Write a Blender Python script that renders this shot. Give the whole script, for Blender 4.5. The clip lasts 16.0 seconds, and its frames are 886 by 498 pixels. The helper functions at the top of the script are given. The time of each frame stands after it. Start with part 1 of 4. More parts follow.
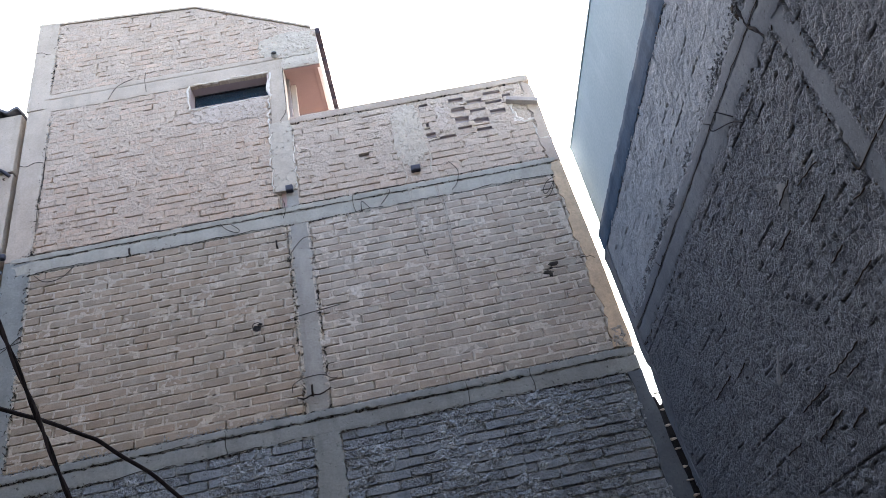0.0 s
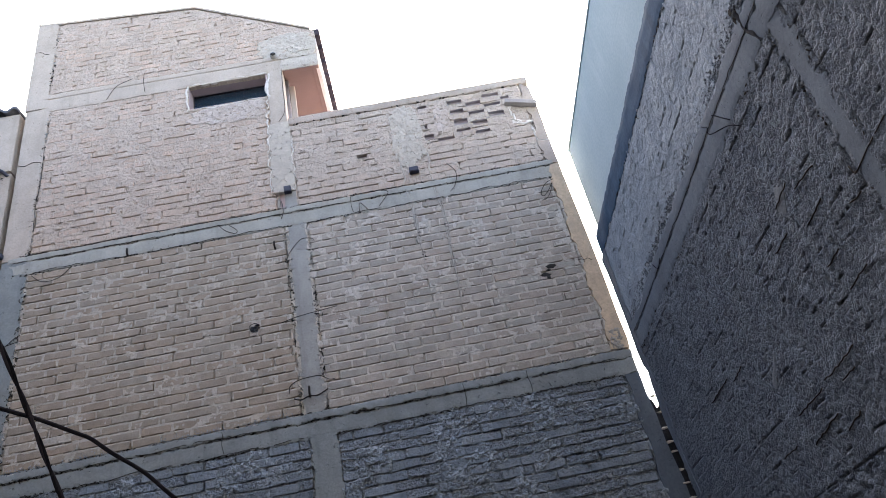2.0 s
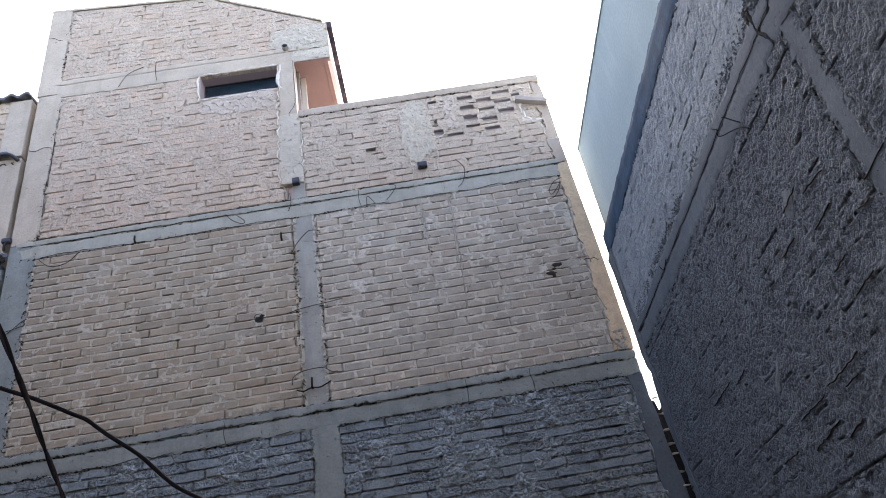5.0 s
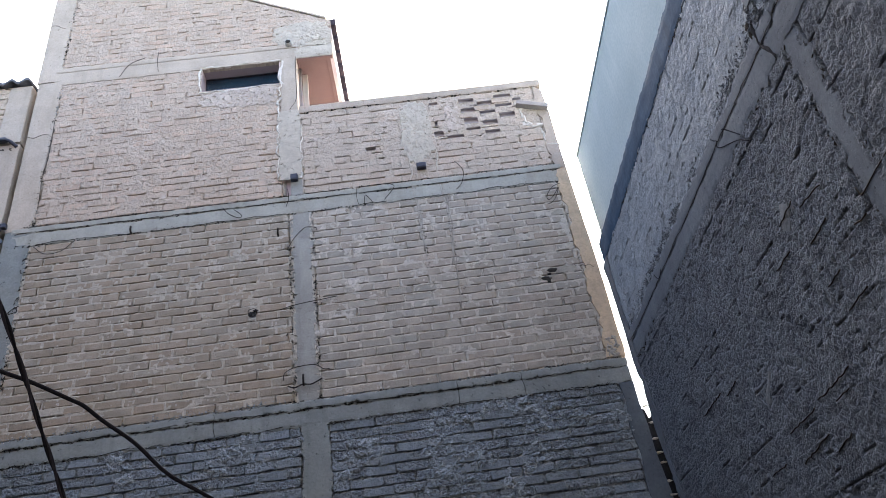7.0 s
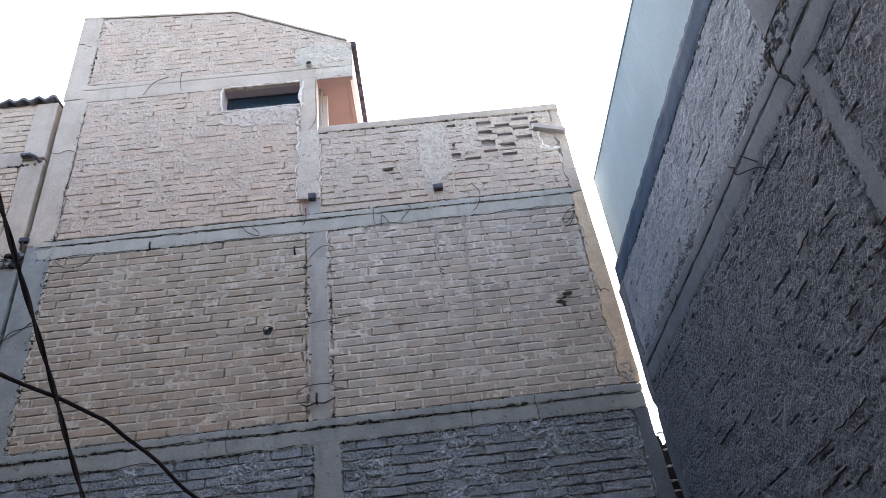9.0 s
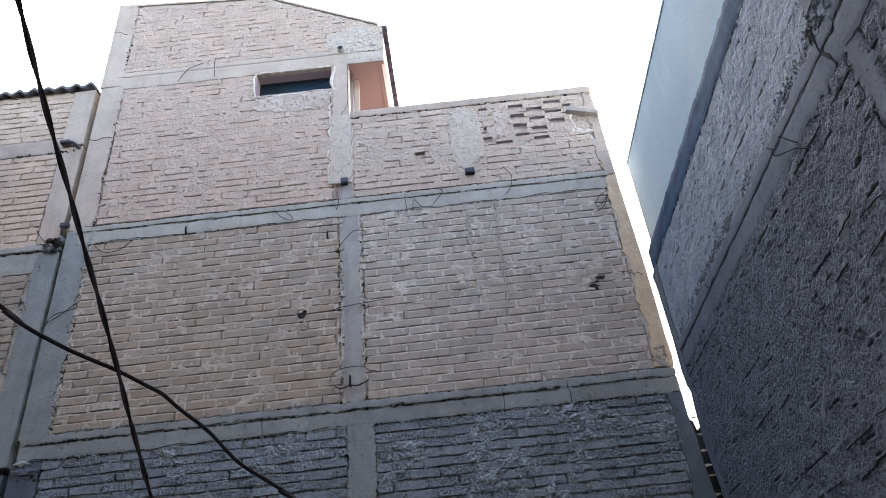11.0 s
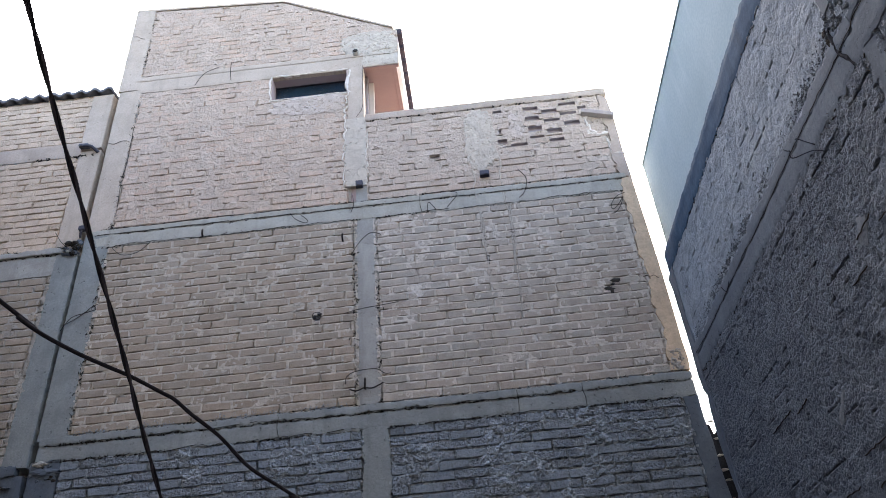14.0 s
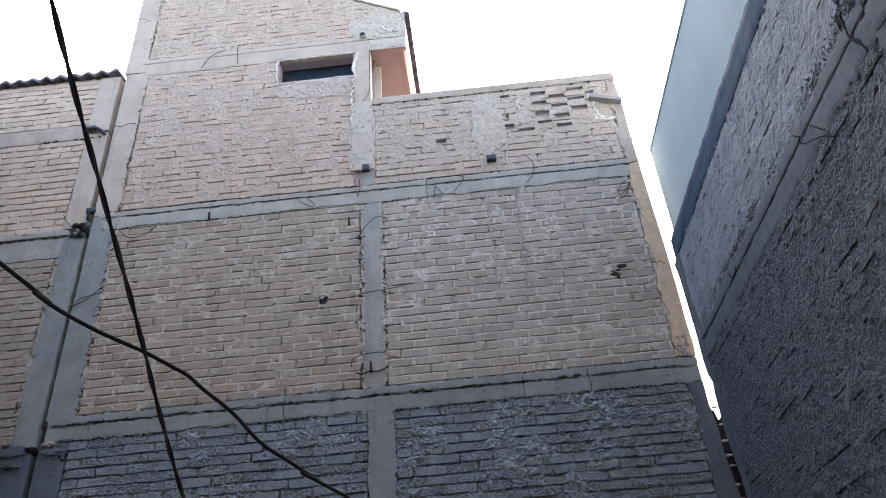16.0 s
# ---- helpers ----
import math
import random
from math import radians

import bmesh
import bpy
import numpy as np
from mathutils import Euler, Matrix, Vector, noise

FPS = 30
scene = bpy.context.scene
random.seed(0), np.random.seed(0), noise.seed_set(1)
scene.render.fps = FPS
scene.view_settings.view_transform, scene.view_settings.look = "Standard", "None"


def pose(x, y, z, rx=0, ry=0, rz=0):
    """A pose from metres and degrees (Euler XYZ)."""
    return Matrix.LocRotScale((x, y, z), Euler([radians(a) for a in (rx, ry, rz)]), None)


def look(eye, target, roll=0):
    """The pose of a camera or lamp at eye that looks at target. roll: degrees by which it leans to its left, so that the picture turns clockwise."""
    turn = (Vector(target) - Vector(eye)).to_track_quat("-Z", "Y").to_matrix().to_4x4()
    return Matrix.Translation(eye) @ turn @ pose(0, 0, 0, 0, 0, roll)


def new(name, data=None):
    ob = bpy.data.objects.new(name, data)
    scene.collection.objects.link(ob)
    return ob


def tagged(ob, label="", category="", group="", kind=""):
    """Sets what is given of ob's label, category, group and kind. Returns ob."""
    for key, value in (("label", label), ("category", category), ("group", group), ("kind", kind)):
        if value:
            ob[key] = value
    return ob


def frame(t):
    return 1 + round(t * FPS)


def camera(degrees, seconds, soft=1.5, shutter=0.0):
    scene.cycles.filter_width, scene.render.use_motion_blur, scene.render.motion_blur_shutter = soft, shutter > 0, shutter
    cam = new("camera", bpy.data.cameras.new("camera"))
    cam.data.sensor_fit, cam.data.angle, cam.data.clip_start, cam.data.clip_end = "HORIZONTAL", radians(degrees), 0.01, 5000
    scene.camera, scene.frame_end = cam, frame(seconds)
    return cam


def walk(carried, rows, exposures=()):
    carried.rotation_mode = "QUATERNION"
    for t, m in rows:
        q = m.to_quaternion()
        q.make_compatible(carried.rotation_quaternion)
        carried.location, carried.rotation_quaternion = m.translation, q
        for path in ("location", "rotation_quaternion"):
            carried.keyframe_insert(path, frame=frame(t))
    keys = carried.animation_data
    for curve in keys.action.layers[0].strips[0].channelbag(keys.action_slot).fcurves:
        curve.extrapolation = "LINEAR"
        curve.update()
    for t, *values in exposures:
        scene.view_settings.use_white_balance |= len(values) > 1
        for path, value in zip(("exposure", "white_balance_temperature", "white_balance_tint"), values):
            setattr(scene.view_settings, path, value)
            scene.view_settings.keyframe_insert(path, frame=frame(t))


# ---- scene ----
cam = camera(62.0, 16.0, soft=0.8)
PATH = [
    (0, (0.0078, 0.2407, 1.6492), (0.1283, 1.9119, 2.7412), -13.39),
    (0.5, (0.0045, 0.2319, 1.6467), (0.1168, 1.9024, 2.7408), -13.41),
    (1, (0.0093, 0.2319, 1.6497), (0.1197, 1.9012, 2.7458), -13.39),
    (1.5, (0.0113, 0.2366, 1.6434), (0.1245, 1.9067, 2.7379), -13.27),
    (2, (0.0149, 0.2402, 1.6437), (0.1404, 1.9086, 2.7394), -13.20),
    (2.5, (0.0133, 0.2389, 1.6485), (0.1436, 1.9045, 2.7479), -13.14),
    (3, (0.0199, 0.2459, 1.6448), (0.1508, 1.9062, 2.7521), -12.91),
    (3.5, (0.0123, 0.2379, 1.6487), (0.1367, 1.8978, 2.7574), -12.67),
    (4, (0.0081, 0.2417, 1.6431), (0.1227, 1.9005, 2.7544), -12.14),
    (4.5, (0.0201, 0.2285, 1.6453), (0.1245, 1.8927, 2.7497), -11.64),
    (5, (0.0258, 0.2442, 1.6366), (0.1301, 1.9174, 2.7273), -11.26),
    (7.5, (0.0139, 0.2387, 1.6291), (0.1289, 1.9083, 2.7243), -9.03),
    (8, (0.0187, 0.2277, 1.6271), (0.1287, 1.8780, 2.7516), -8.73),
    (8.5, (0.0108, 0.2166, 1.6283), (0.1119, 1.8551, 2.7706), -8.38),
    (9, (0.0088, 0.2173, 1.6269), (0.0929, 1.8562, 2.7701), -7.82),
    (9.5, (-0.0021, 0.2207, 1.6241), (0.0658, 1.8629, 2.7636), -7.24),
    (12, (-0.0188, 0.2140, 1.6086), (-0.0490, 1.8762, 2.7203), -5.94),
    (12.5, (-0.0150, 0.2161, 1.6125), (-0.0464, 1.8771, 2.7260), -5.83),
    (13, (-0.0139, 0.2113, 1.6159), (-0.0460, 1.8667, 2.7379), -5.78),
    (13.5, (-0.0114, 0.2141, 1.6142), (-0.0506, 1.8656, 2.7417), -5.62),
    (14, (-0.0078, 0.2138, 1.6170), (-0.0490, 1.8656, 2.7438), -5.45),
    (14.5, (-0.0060, 0.2112, 1.6146), (-0.0448, 1.8673, 2.7353), -5.20),
    (15, (-0.0142, 0.2175, 1.6124), (-0.0580, 1.8816, 2.7209), -4.91),
    (15.5, (-0.0141, 0.2170, 1.6134), (-0.0674, 1.8872, 2.7124), -4.73),
    (16, (-0.0196, 0.2158, 1.6079), (-0.0792, 1.8883, 2.7029), -4.72),
]
EXPO, KELVIN, TINT = 3.15, 6650.0, 10.0
BACK_Y, BACK_Z, LEFT_X, LEFT_Z = -0.45, 11.0, -2.75, 9.5
walk(cam, [(t, look(e, g, r)) for t, e, g, r in PATH], exposures=[(0.0, EXPO, KELVIN, TINT), (16.0, EXPO, KELVIN, TINT)])

# ---- light ----
world = bpy.data.worlds.new("world")
scene.world = world
world.use_nodes = True
wn, wl = world.node_tree.nodes, world.node_tree.links
sky = wn.new("ShaderNodeTexSky")
sky.sky_type = "NISHITA"
sky.sun_disc = False
sky.sun_elevation, sky.sun_rotation = radians(52), radians(8)
sky.air_density, sky.dust_density, sky.ozone_density = 1.0, 6.0, 1.0
wl.new(sky.outputs[0], wn["Background"].inputs[0])
wn["Background"].inputs[1].default_value = 0.15
sun_data = bpy.data.lights.new("sun", "SUN")
sun_data.energy, sun_data.angle, sun_data.color = 0.5, radians(16), (1.0, 0.95, 0.89)
sun = new("sun", sun_data)
sun.matrix_world = look((60 * math.sin(radians(8)), 60 * math.cos(radians(8)), 77), (0, 0, 0))


# ---- materials ----
def material(name, dark, light, rough=0.9, grain=60.0, blotch=3.0, bump=0.4, spread=0.0, streak=0.0, streak_tone=(0.1, 0.1, 0.1),
             splash=0.0, splash_tone=(0.5, 0.5, 0.48), splash_scale=14.0, depth=0.004, metallic=0.0, warm=(1.0, 1.0, 1.0), raised=1.0, splash_stretch=None, worm=0.0, worm_scale=40.0, worm_tone=(0.05, 0.05, 0.06), worm_mix=0.5):
    """Mineral surface: two tones by blotches and grain, a spread from piece to piece, upright stains, splashes of
    mortar (pits with shade in their tone where raised is negative) and darkened worm grooves.
    """
    m = bpy.data.materials.new(name)
    m.use_nodes = True
    nt = m.node_tree
    n, l = nt.nodes, nt.links
    bsdf = n["Principled BSDF"]
    bsdf.inputs["Roughness"].default_value = rough
    bsdf.inputs["Metallic"].default_value = metallic
    bsdf.inputs["Specular IOR Level"].default_value = 0.06
    geo = n.new("ShaderNodeNewGeometry")

    def tex(scale, detail=5.0, stretch=None, roughness=0.6):
        t = n.new("ShaderNodeTexNoise")
        t.inputs["Scale"].default_value, t.inputs["Detail"].default_value, t.inputs["Roughness"].default_value = scale, detail, roughness
        source = geo.outputs["Position"]
        if stretch:
            mp = n.new("ShaderNodeMapping")
            mp.inputs["Scale"].default_value = stretch
            l.new(source, mp.inputs[0])
            source = mp.outputs[0]
        l.new(source, t.inputs["Vector"])
        return t.outputs["Fac"]

    def ramp(value, a, b):
        r = n.new("ShaderNodeMapRange")
        r.interpolation_type = "SMOOTHSTEP"
        r.inputs["From Min"].default_value, r.inputs["From Max"].default_value = a, b
        l.new(value, r.inputs[0])
        return r.outputs[0]

    def blend(fac, a, b, kind="MIX"):
        x = n.new("ShaderNodeMix")
        x.data_type, x.blend_type = "RGBA", kind
        for socket, value in ((x.inputs[0], fac), (x.inputs[6], a), (x.inputs[7], b)):
            if isinstance(value, (float, int)):
                socket.default_value = value
            elif isinstance(value, tuple):
                socket.default_value = (*value, 1.0)
            else:
                l.new(value, socket)
        return x.outputs[2]

    fine, wide = tex(grain, 6.0), tex(blotch, 4.0)
    colour = blend(ramp(wide, 0.3, 0.7), dark, light)
    colour = blend(ramp(fine, 0.25, 0.75), blend(0.55, colour, dark), blend(0.35, colour, light))
    if spread:
        info = n.new("ShaderNodeObjectInfo")
        tone = n.new("ShaderNodeMapRange")
        tone.inputs["To Min"].default_value, tone.inputs["To Max"].default_value = 1.0 - spread, 1.0 + spread
        l.new(info.outputs["Random"], tone.inputs[0])
        mul = n.new("ShaderNodeVectorMath")
        mul.operation = "SCALE"
        l.new(colour, mul.inputs[0])
        l.new(tone.outputs[0], mul.inputs["Scale"])
        colour = mul.outputs[0]
        if warm != (1.0, 1.0, 1.0):
            hue = n.new("ShaderNodeMath")
            hue.operation = "FRACT"
            big = n.new("ShaderNodeMath")
            big.operation = "MULTIPLY"
            big.inputs[1].default_value = 37.0
            l.new(info.outputs["Random"], big.inputs[0])
            l.new(big.outputs[0], hue.inputs[0])
            colour = blend(hue.outputs[0], colour, blend(1.0, colour, warm, "MULTIPLY"))
    if streak:
        s = tex(7.0, 4.0, (1.0, 1.0, 0.12))
        f = n.new("ShaderNodeMath")
        f.operation = "MULTIPLY"
        f.inputs[1].default_value = streak
        l.new(ramp(s, 0.5, 0.75), f.inputs[0])
        colour = blend(f.outputs[0], colour, streak_tone)
    height = fine
    if splash:
        s = ramp(tex(splash_scale, 7.0, splash_stretch, 0.7), 0.66 - 0.25 * splash, 0.74 - 0.25 * splash)
        colour = blend(s, colour, splash_tone)
        add = n.new("ShaderNodeMath")
        add.operation = "MULTIPLY_ADD"
        add.inputs[1].default_value = raised
        l.new(s, add.inputs[0])
        l.new(fine, add.inputs[2])
        height = add.outputs[0]
    if worm:
        w = ramp(tex(worm_scale, 2.5, splash_stretch, 0.55), 0.36, 0.60)
        groove = n.new("ShaderNodeMath")
        groove.operation = "SUBTRACT"
        groove.inputs[0].default_value = worm_mix
        groove.use_clamp = True
        l.new(w, groove.inputs[1])
        colour = blend(groove.outputs[0], colour, worm_tone)
        more = n.new("ShaderNodeMath")
        more.operation = "MULTIPLY_ADD"
        more.inputs[1].default_value = worm
        l.new(w, more.inputs[0])
        l.new(height, more.inputs[2])
        height = more.outputs[0]
    l.new(colour, bsdf.inputs["Base Color"])
    b = n.new("ShaderNodeBump")
    b.inputs["Strength"].default_value, b.inputs["Distance"].default_value = bump, depth
    l.new(height, b.inputs["Height"])
    l.new(b.outputs[0], bsdf.inputs["Normal"])
    return m


def plain(name, colour, rough=0.6, metallic=0.0):
    return material(name, tuple(0.85 * c for c in colour), colour, rough, 90.0, 6.0, 0.15, metallic=metallic, depth=0.002)


BRICK = material("brick", (0.335, 0.298, 0.250), (0.500, 0.452, 0.390), 0.92, 70, 5, 1.0, spread=0.08, warm=(1.05, 0.97, 0.93), splash=0.26, splash_tone=(0.287, 0.250, 0.207), splash_scale=45, raised=-1.0, depth=0.006, worm=0.25, worm_scale=32, worm_tone=(0.27, 0.235, 0.195), worm_mix=0.22)
PALE_BRICK = material("glare_pale_brick", (0.456, 0.357, 0.278), (0.647, 0.521, 0.421), 0.92, 65, 5, 1.0, spread=0.05, warm=(1.04, 0.97, 0.94), splash=0.2, splash_tone=(0.375, 0.292, 0.226), splash_scale=38, raised=-1.0, depth=0.007, worm=0.4, worm_scale=30, worm_tone=(0.34, 0.268, 0.21), worm_mix=0.32)
ASHEN_BRICK = material("ashen_beige_brick", (0.438, 0.362, 0.292), (0.621, 0.529, 0.443), 0.92, 65, 5, 1.0, spread=0.05, warm=(1.04, 0.97, 0.94), splash=0.2, splash_tone=(0.359, 0.296, 0.237), splash_scale=38, raised=-1.0, depth=0.007, worm=0.4, worm_scale=30, worm_tone=(0.33, 0.272, 0.218), worm_mix=0.32)
WARM_BRICK = material("warm_brick", (0.300, 0.254, 0.202), (0.450, 0.386, 0.314), 0.92, 70, 5, 1.0, spread=0.08, warm=(1.05, 0.97, 0.92), splash=0.24, splash_tone=(0.25, 0.208, 0.164), splash_scale=45, raised=-1.0, depth=0.006, worm=0.25, worm_scale=32, worm_tone=(0.24, 0.20, 0.158), worm_mix=0.22)
WARM_MORTAR = material("warm_mortar", (0.450, 0.394, 0.330), (0.625, 0.552, 0.468), 0.95, 60, 7, 1.0, streak=0.2, streak_tone=(0.34, 0.292, 0.24), splash=0.2, splash_tone=(0.28, 0.24, 0.198), splash_scale=45, raised=-1.0, depth=0.007, worm=0.4, worm_scale=32, worm_tone=(0.30, 0.256, 0.21), worm_mix=0.28)
STRAW_BRICK = material("straw_coloured_brick", (0.50, 0.388, 0.290), (0.70, 0.556, 0.432), 0.92, 65, 5, 1.0, spread=0.06, splash=0.22, splash_tone=(0.42, 0.33, 0.235), splash_scale=38, raised=-1.0, depth=0.006, worm=0.4, worm_scale=30, worm_tone=(0.39, 0.31, 0.22), worm_mix=0.3)
STRAW_MORTAR = material("straw_coloured_mortar", (0.52, 0.407, 0.309), (0.73, 0.584, 0.462), 0.95, 65, 5, 1.0, streak=0.2, streak_tone=(0.45, 0.36, 0.26), splash=0.26, splash_tone=(0.36, 0.28, 0.2), splash_scale=42, raised=-1.0, depth=0.007, worm=0.4, worm_scale=30, worm_tone=(0.37, 0.29, 0.21), worm_mix=0.3)
MORTAR = material("mortar", (0.505, 0.450, 0.388), (0.695, 0.628, 0.550), 0.95, 60, 7, 1.0, streak=0.2, streak_tone=(0.400, 0.364, 0.316), splash=0.2, splash_tone=(0.324, 0.291, 0.254), splash_scale=45, raised=-1.0, worm=0.4, worm_scale=32, worm_tone=(0.35, 0.314, 0.272), worm_mix=0.28, depth=0.007)
FLUSH_MORTAR = material("flush_mortar", (0.471, 0.375, 0.298), (0.664, 0.541, 0.443), 0.95, 65, 5, 1.0, streak=0.2, streak_tone=(0.428, 0.341, 0.271), splash=0.24, splash_tone=(0.300, 0.235, 0.185), splash_scale=42, raised=-1.0, depth=0.008, worm=0.5, worm_scale=30, worm_tone=(0.32, 0.252, 0.2), worm_mix=0.32)
ASHEN_MORTAR = material("ashen_flush_mortar", (0.456, 0.371, 0.299), (0.644, 0.536, 0.445), 0.95, 65, 5, 1.0, streak=0.2, streak_tone=(0.415, 0.338, 0.272), splash=0.24, splash_tone=(0.291, 0.232, 0.185), splash_scale=42, raised=-1.0, depth=0.008, worm=0.5, worm_scale=30, worm_tone=(0.31, 0.25, 0.2), worm_mix=0.32)
GREY_BRICK = material("cement_washed_brick", (0.185, 0.205, 0.222), (0.307, 0.337, 0.362), 0.95, 60, 7, 0.9, spread=0.07, splash=0.26, splash_tone=(0.106, 0.117, 0.127), splash_scale=70, raised=-1.0, depth=0.006, worm=0.7, worm_scale=36, worm_tone=(0.11, 0.12, 0.13), worm_mix=0.36)
PITTED_BRICK = material("pitted_brick", (0.207, 0.227, 0.246), (0.345, 0.375, 0.400), 0.97, 70, 8, 1.0, spread=0.07, splash=0.4, splash_tone=(0.080, 0.087, 0.097), splash_scale=54, raised=-1.2, depth=0.012, worm=0.9, worm_scale=36, worm_tone=(0.085, 0.093, 0.102), worm_mix=0.36)
GREY_MORTAR = material("rough_grey_mortar", (0.272, 0.298, 0.320), (0.441, 0.478, 0.507), 0.97, 50, 9, 1.0, splash=0.4, splash_tone=(0.081, 0.089, 0.099), splash_scale=70, raised=-1.5, depth=0.012, worm=0.9, worm_scale=36, worm_tone=(0.085, 0.093, 0.102), worm_mix=0.42)
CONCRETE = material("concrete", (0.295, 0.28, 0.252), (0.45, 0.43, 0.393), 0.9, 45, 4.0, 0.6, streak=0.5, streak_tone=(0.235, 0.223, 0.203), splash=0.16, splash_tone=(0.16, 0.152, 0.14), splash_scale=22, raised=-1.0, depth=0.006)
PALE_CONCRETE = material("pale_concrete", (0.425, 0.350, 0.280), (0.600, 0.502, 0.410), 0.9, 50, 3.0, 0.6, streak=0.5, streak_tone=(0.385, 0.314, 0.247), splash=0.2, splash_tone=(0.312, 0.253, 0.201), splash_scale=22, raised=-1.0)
PLASTER = material("grey_green_plaster", (0.462, 0.398, 0.325), (0.626, 0.548, 0.455), 0.92, 26, 8, 1.0, depth=0.010, splash=0.3, splash_tone=(0.361, 0.301, 0.245), splash_scale=24, raised=-1.0)
COPING = material("weathered_coping", (0.386, 0.314, 0.254), (0.535, 0.439, 0.365), 0.92, 45, 4, 0.8, streak=0.3, streak_tone=(0.300, 0.241, 0.194), splash=0.2, splash_tone=(0.268, 0.212, 0.171), splash_scale=30, raised=-1.0)
LIME_PLASTER = material("whitish_rough_plaster", (0.479, 0.391, 0.321), (0.709, 0.599, 0.519), 0.92, 30, 9, 1.0, depth=0.012, splash=0.45, splash_tone=(0.355, 0.283, 0.226), splash_scale=30, raised=-1.5)
BEIGE_GLOW_PLASTER = material("beige_glow_plaster", (0.52, 0.40, 0.285), (0.76, 0.59, 0.41), 0.9, 40, 6, 0.8, streak=0.3, streak_tone=(0.44, 0.33, 0.23), splash=0.12, splash_tone=(0.40, 0.30, 0.21), splash_scale=20, raised=-1.0, worm=0.4, worm_scale=26, worm_tone=(0.45, 0.34, 0.24), worm_mix=0.35)
WHITE_FILLER = material("white_filler", (0.60, 0.54, 0.47), (0.84, 0.77, 0.69), 0.9, 40, 9, 0.6)
SHADED_BRICK = material("shaded_weathered_brick", (0.095, 0.107, 0.123), (0.160, 0.179, 0.200), 0.96, 60, 6, 1.0, spread=0.06, splash=0.2, splash_tone=(0.041, 0.048, 0.059), splash_scale=75, raised=-1.2, depth=0.0055, worm=1.2, worm_scale=44, worm_tone=(0.05, 0.058, 0.07), worm_mix=0.44)
SHADED_MORTAR = material("shaded_mortar", (0.098, 0.109, 0.127), (0.168, 0.186, 0.209), 0.97, 60, 5, 1.0, depth=0.0055, splash=0.2, splash_tone=(0.040, 0.047, 0.057), splash_scale=66, raised=-1.2, worm=1.2, worm_scale=44, worm_tone=(0.05, 0.058, 0.07), worm_mix=0.44)
LIT_MORTAR = material("lit_grey_mortar", (0.200, 0.223, 0.248), (0.323, 0.358, 0.392), 0.97, 60, 5, 1.0, depth=0.0035, splash=0.2, splash_tone=(0.071, 0.083, 0.099), splash_scale=72, raised=-1.2, worm=0.7, worm_scale=44, worm_tone=(0.11, 0.127, 0.15), worm_mix=0.24)
SHADED_CONCRETE = material("shaded_concrete", (0.100, 0.114, 0.133), (0.158, 0.179, 0.202), 0.92, 40, 2.4, 0.6, streak=0.4, streak_tone=(0.080, 0.091, 0.107), splash=0.24, splash_tone=(0.051, 0.058, 0.069), splash_scale=34, raised=-1.0)
PATCH_MORTAR = material("grey_patch_mortar", (0.135, 0.145, 0.157), (0.205, 0.218, 0.233), 0.95, 50, 6, 0.8)
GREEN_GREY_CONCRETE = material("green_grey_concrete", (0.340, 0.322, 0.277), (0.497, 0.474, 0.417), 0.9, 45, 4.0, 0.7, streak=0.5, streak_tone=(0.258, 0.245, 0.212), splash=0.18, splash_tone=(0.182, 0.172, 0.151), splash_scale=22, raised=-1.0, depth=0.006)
SMEAR = material("brick_toned_mortar", (0.325, 0.288, 0.244), (0.495, 0.446, 0.388), 0.95, 60, 5, 1.0, splash=0.34, splash_tone=(0.235, 0.207, 0.175), splash_scale=42, raised=-1.2, depth=0.008)
COOL_SHADE_CONCRETE = material("cool_shade_concrete", (0.221, 0.229, 0.222), (0.338, 0.349, 0.333), 0.9, 45, 4.0, 0.7, streak=0.5, streak_tone=(0.171, 0.180, 0.175), splash=0.2, splash_tone=(0.117, 0.123, 0.119), splash_scale=24, raised=-1.0, depth=0.007)
SLATE_CONCRETE = material("slate_painted_edge", (0.036, 0.062, 0.101), (0.064, 0.106, 0.158), 0.9, 30, 4, 0.5, streak=0.4, streak_tone=(0.029, 0.046, 0.070))
BLUE_PLASTER = material("pale_blue_plaster", (0.285, 0.357, 0.38), (0.40, 0.474, 0.495), 0.95, 35, 0.9, 0.25, streak=0.4, streak_tone=(0.41, 0.48, 0.50))
BLUE_PLASTER.node_tree.nodes["Principled BSDF"].inputs["Specular IOR Level"].default_value = 0.0
RED_PAINT = material("terracotta_paint", (0.214, 0.145, 0.136), (0.257, 0.178, 0.168), 0.7, 60, 2, 0.15)
CREAM_PAINT = plain("cream_paint", (0.58, 0.50, 0.42), 0.6)
PINK_WHITE = plain("pinkish_white_paint", (0.78, 0.70, 0.70), 0.6)
ROOF_TILE = material("dark_roof_tile", (0.035, 0.028, 0.034), (0.08, 0.062, 0.072), 0.7, 40, 8, 0.5, spread=0.3)
REVEAL = plain("pinkish_reveal_light", (0.82, 0.64, 0.62), 0.9)
MAUVE = plain("mauve_reveal_shade", (0.40, 0.325, 0.345), 0.9)
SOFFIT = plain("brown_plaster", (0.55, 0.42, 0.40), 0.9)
BLUE_SHEET = plain("blue_sheet", (0.115, 0.175, 0.245), 0.6)
ROOF_SHEET = material("weathered_roof_sheet", (0.10, 0.10, 0.11), (0.20, 0.20, 0.215), 0.85, 30, 5, 0.5)
CABLE = plain("black_cable_sheath", (0.026, 0.026, 0.033), 0.9)
BROWN_CABLE = plain("grey_cable_sheath", (0.052, 0.049, 0.062), 0.9)
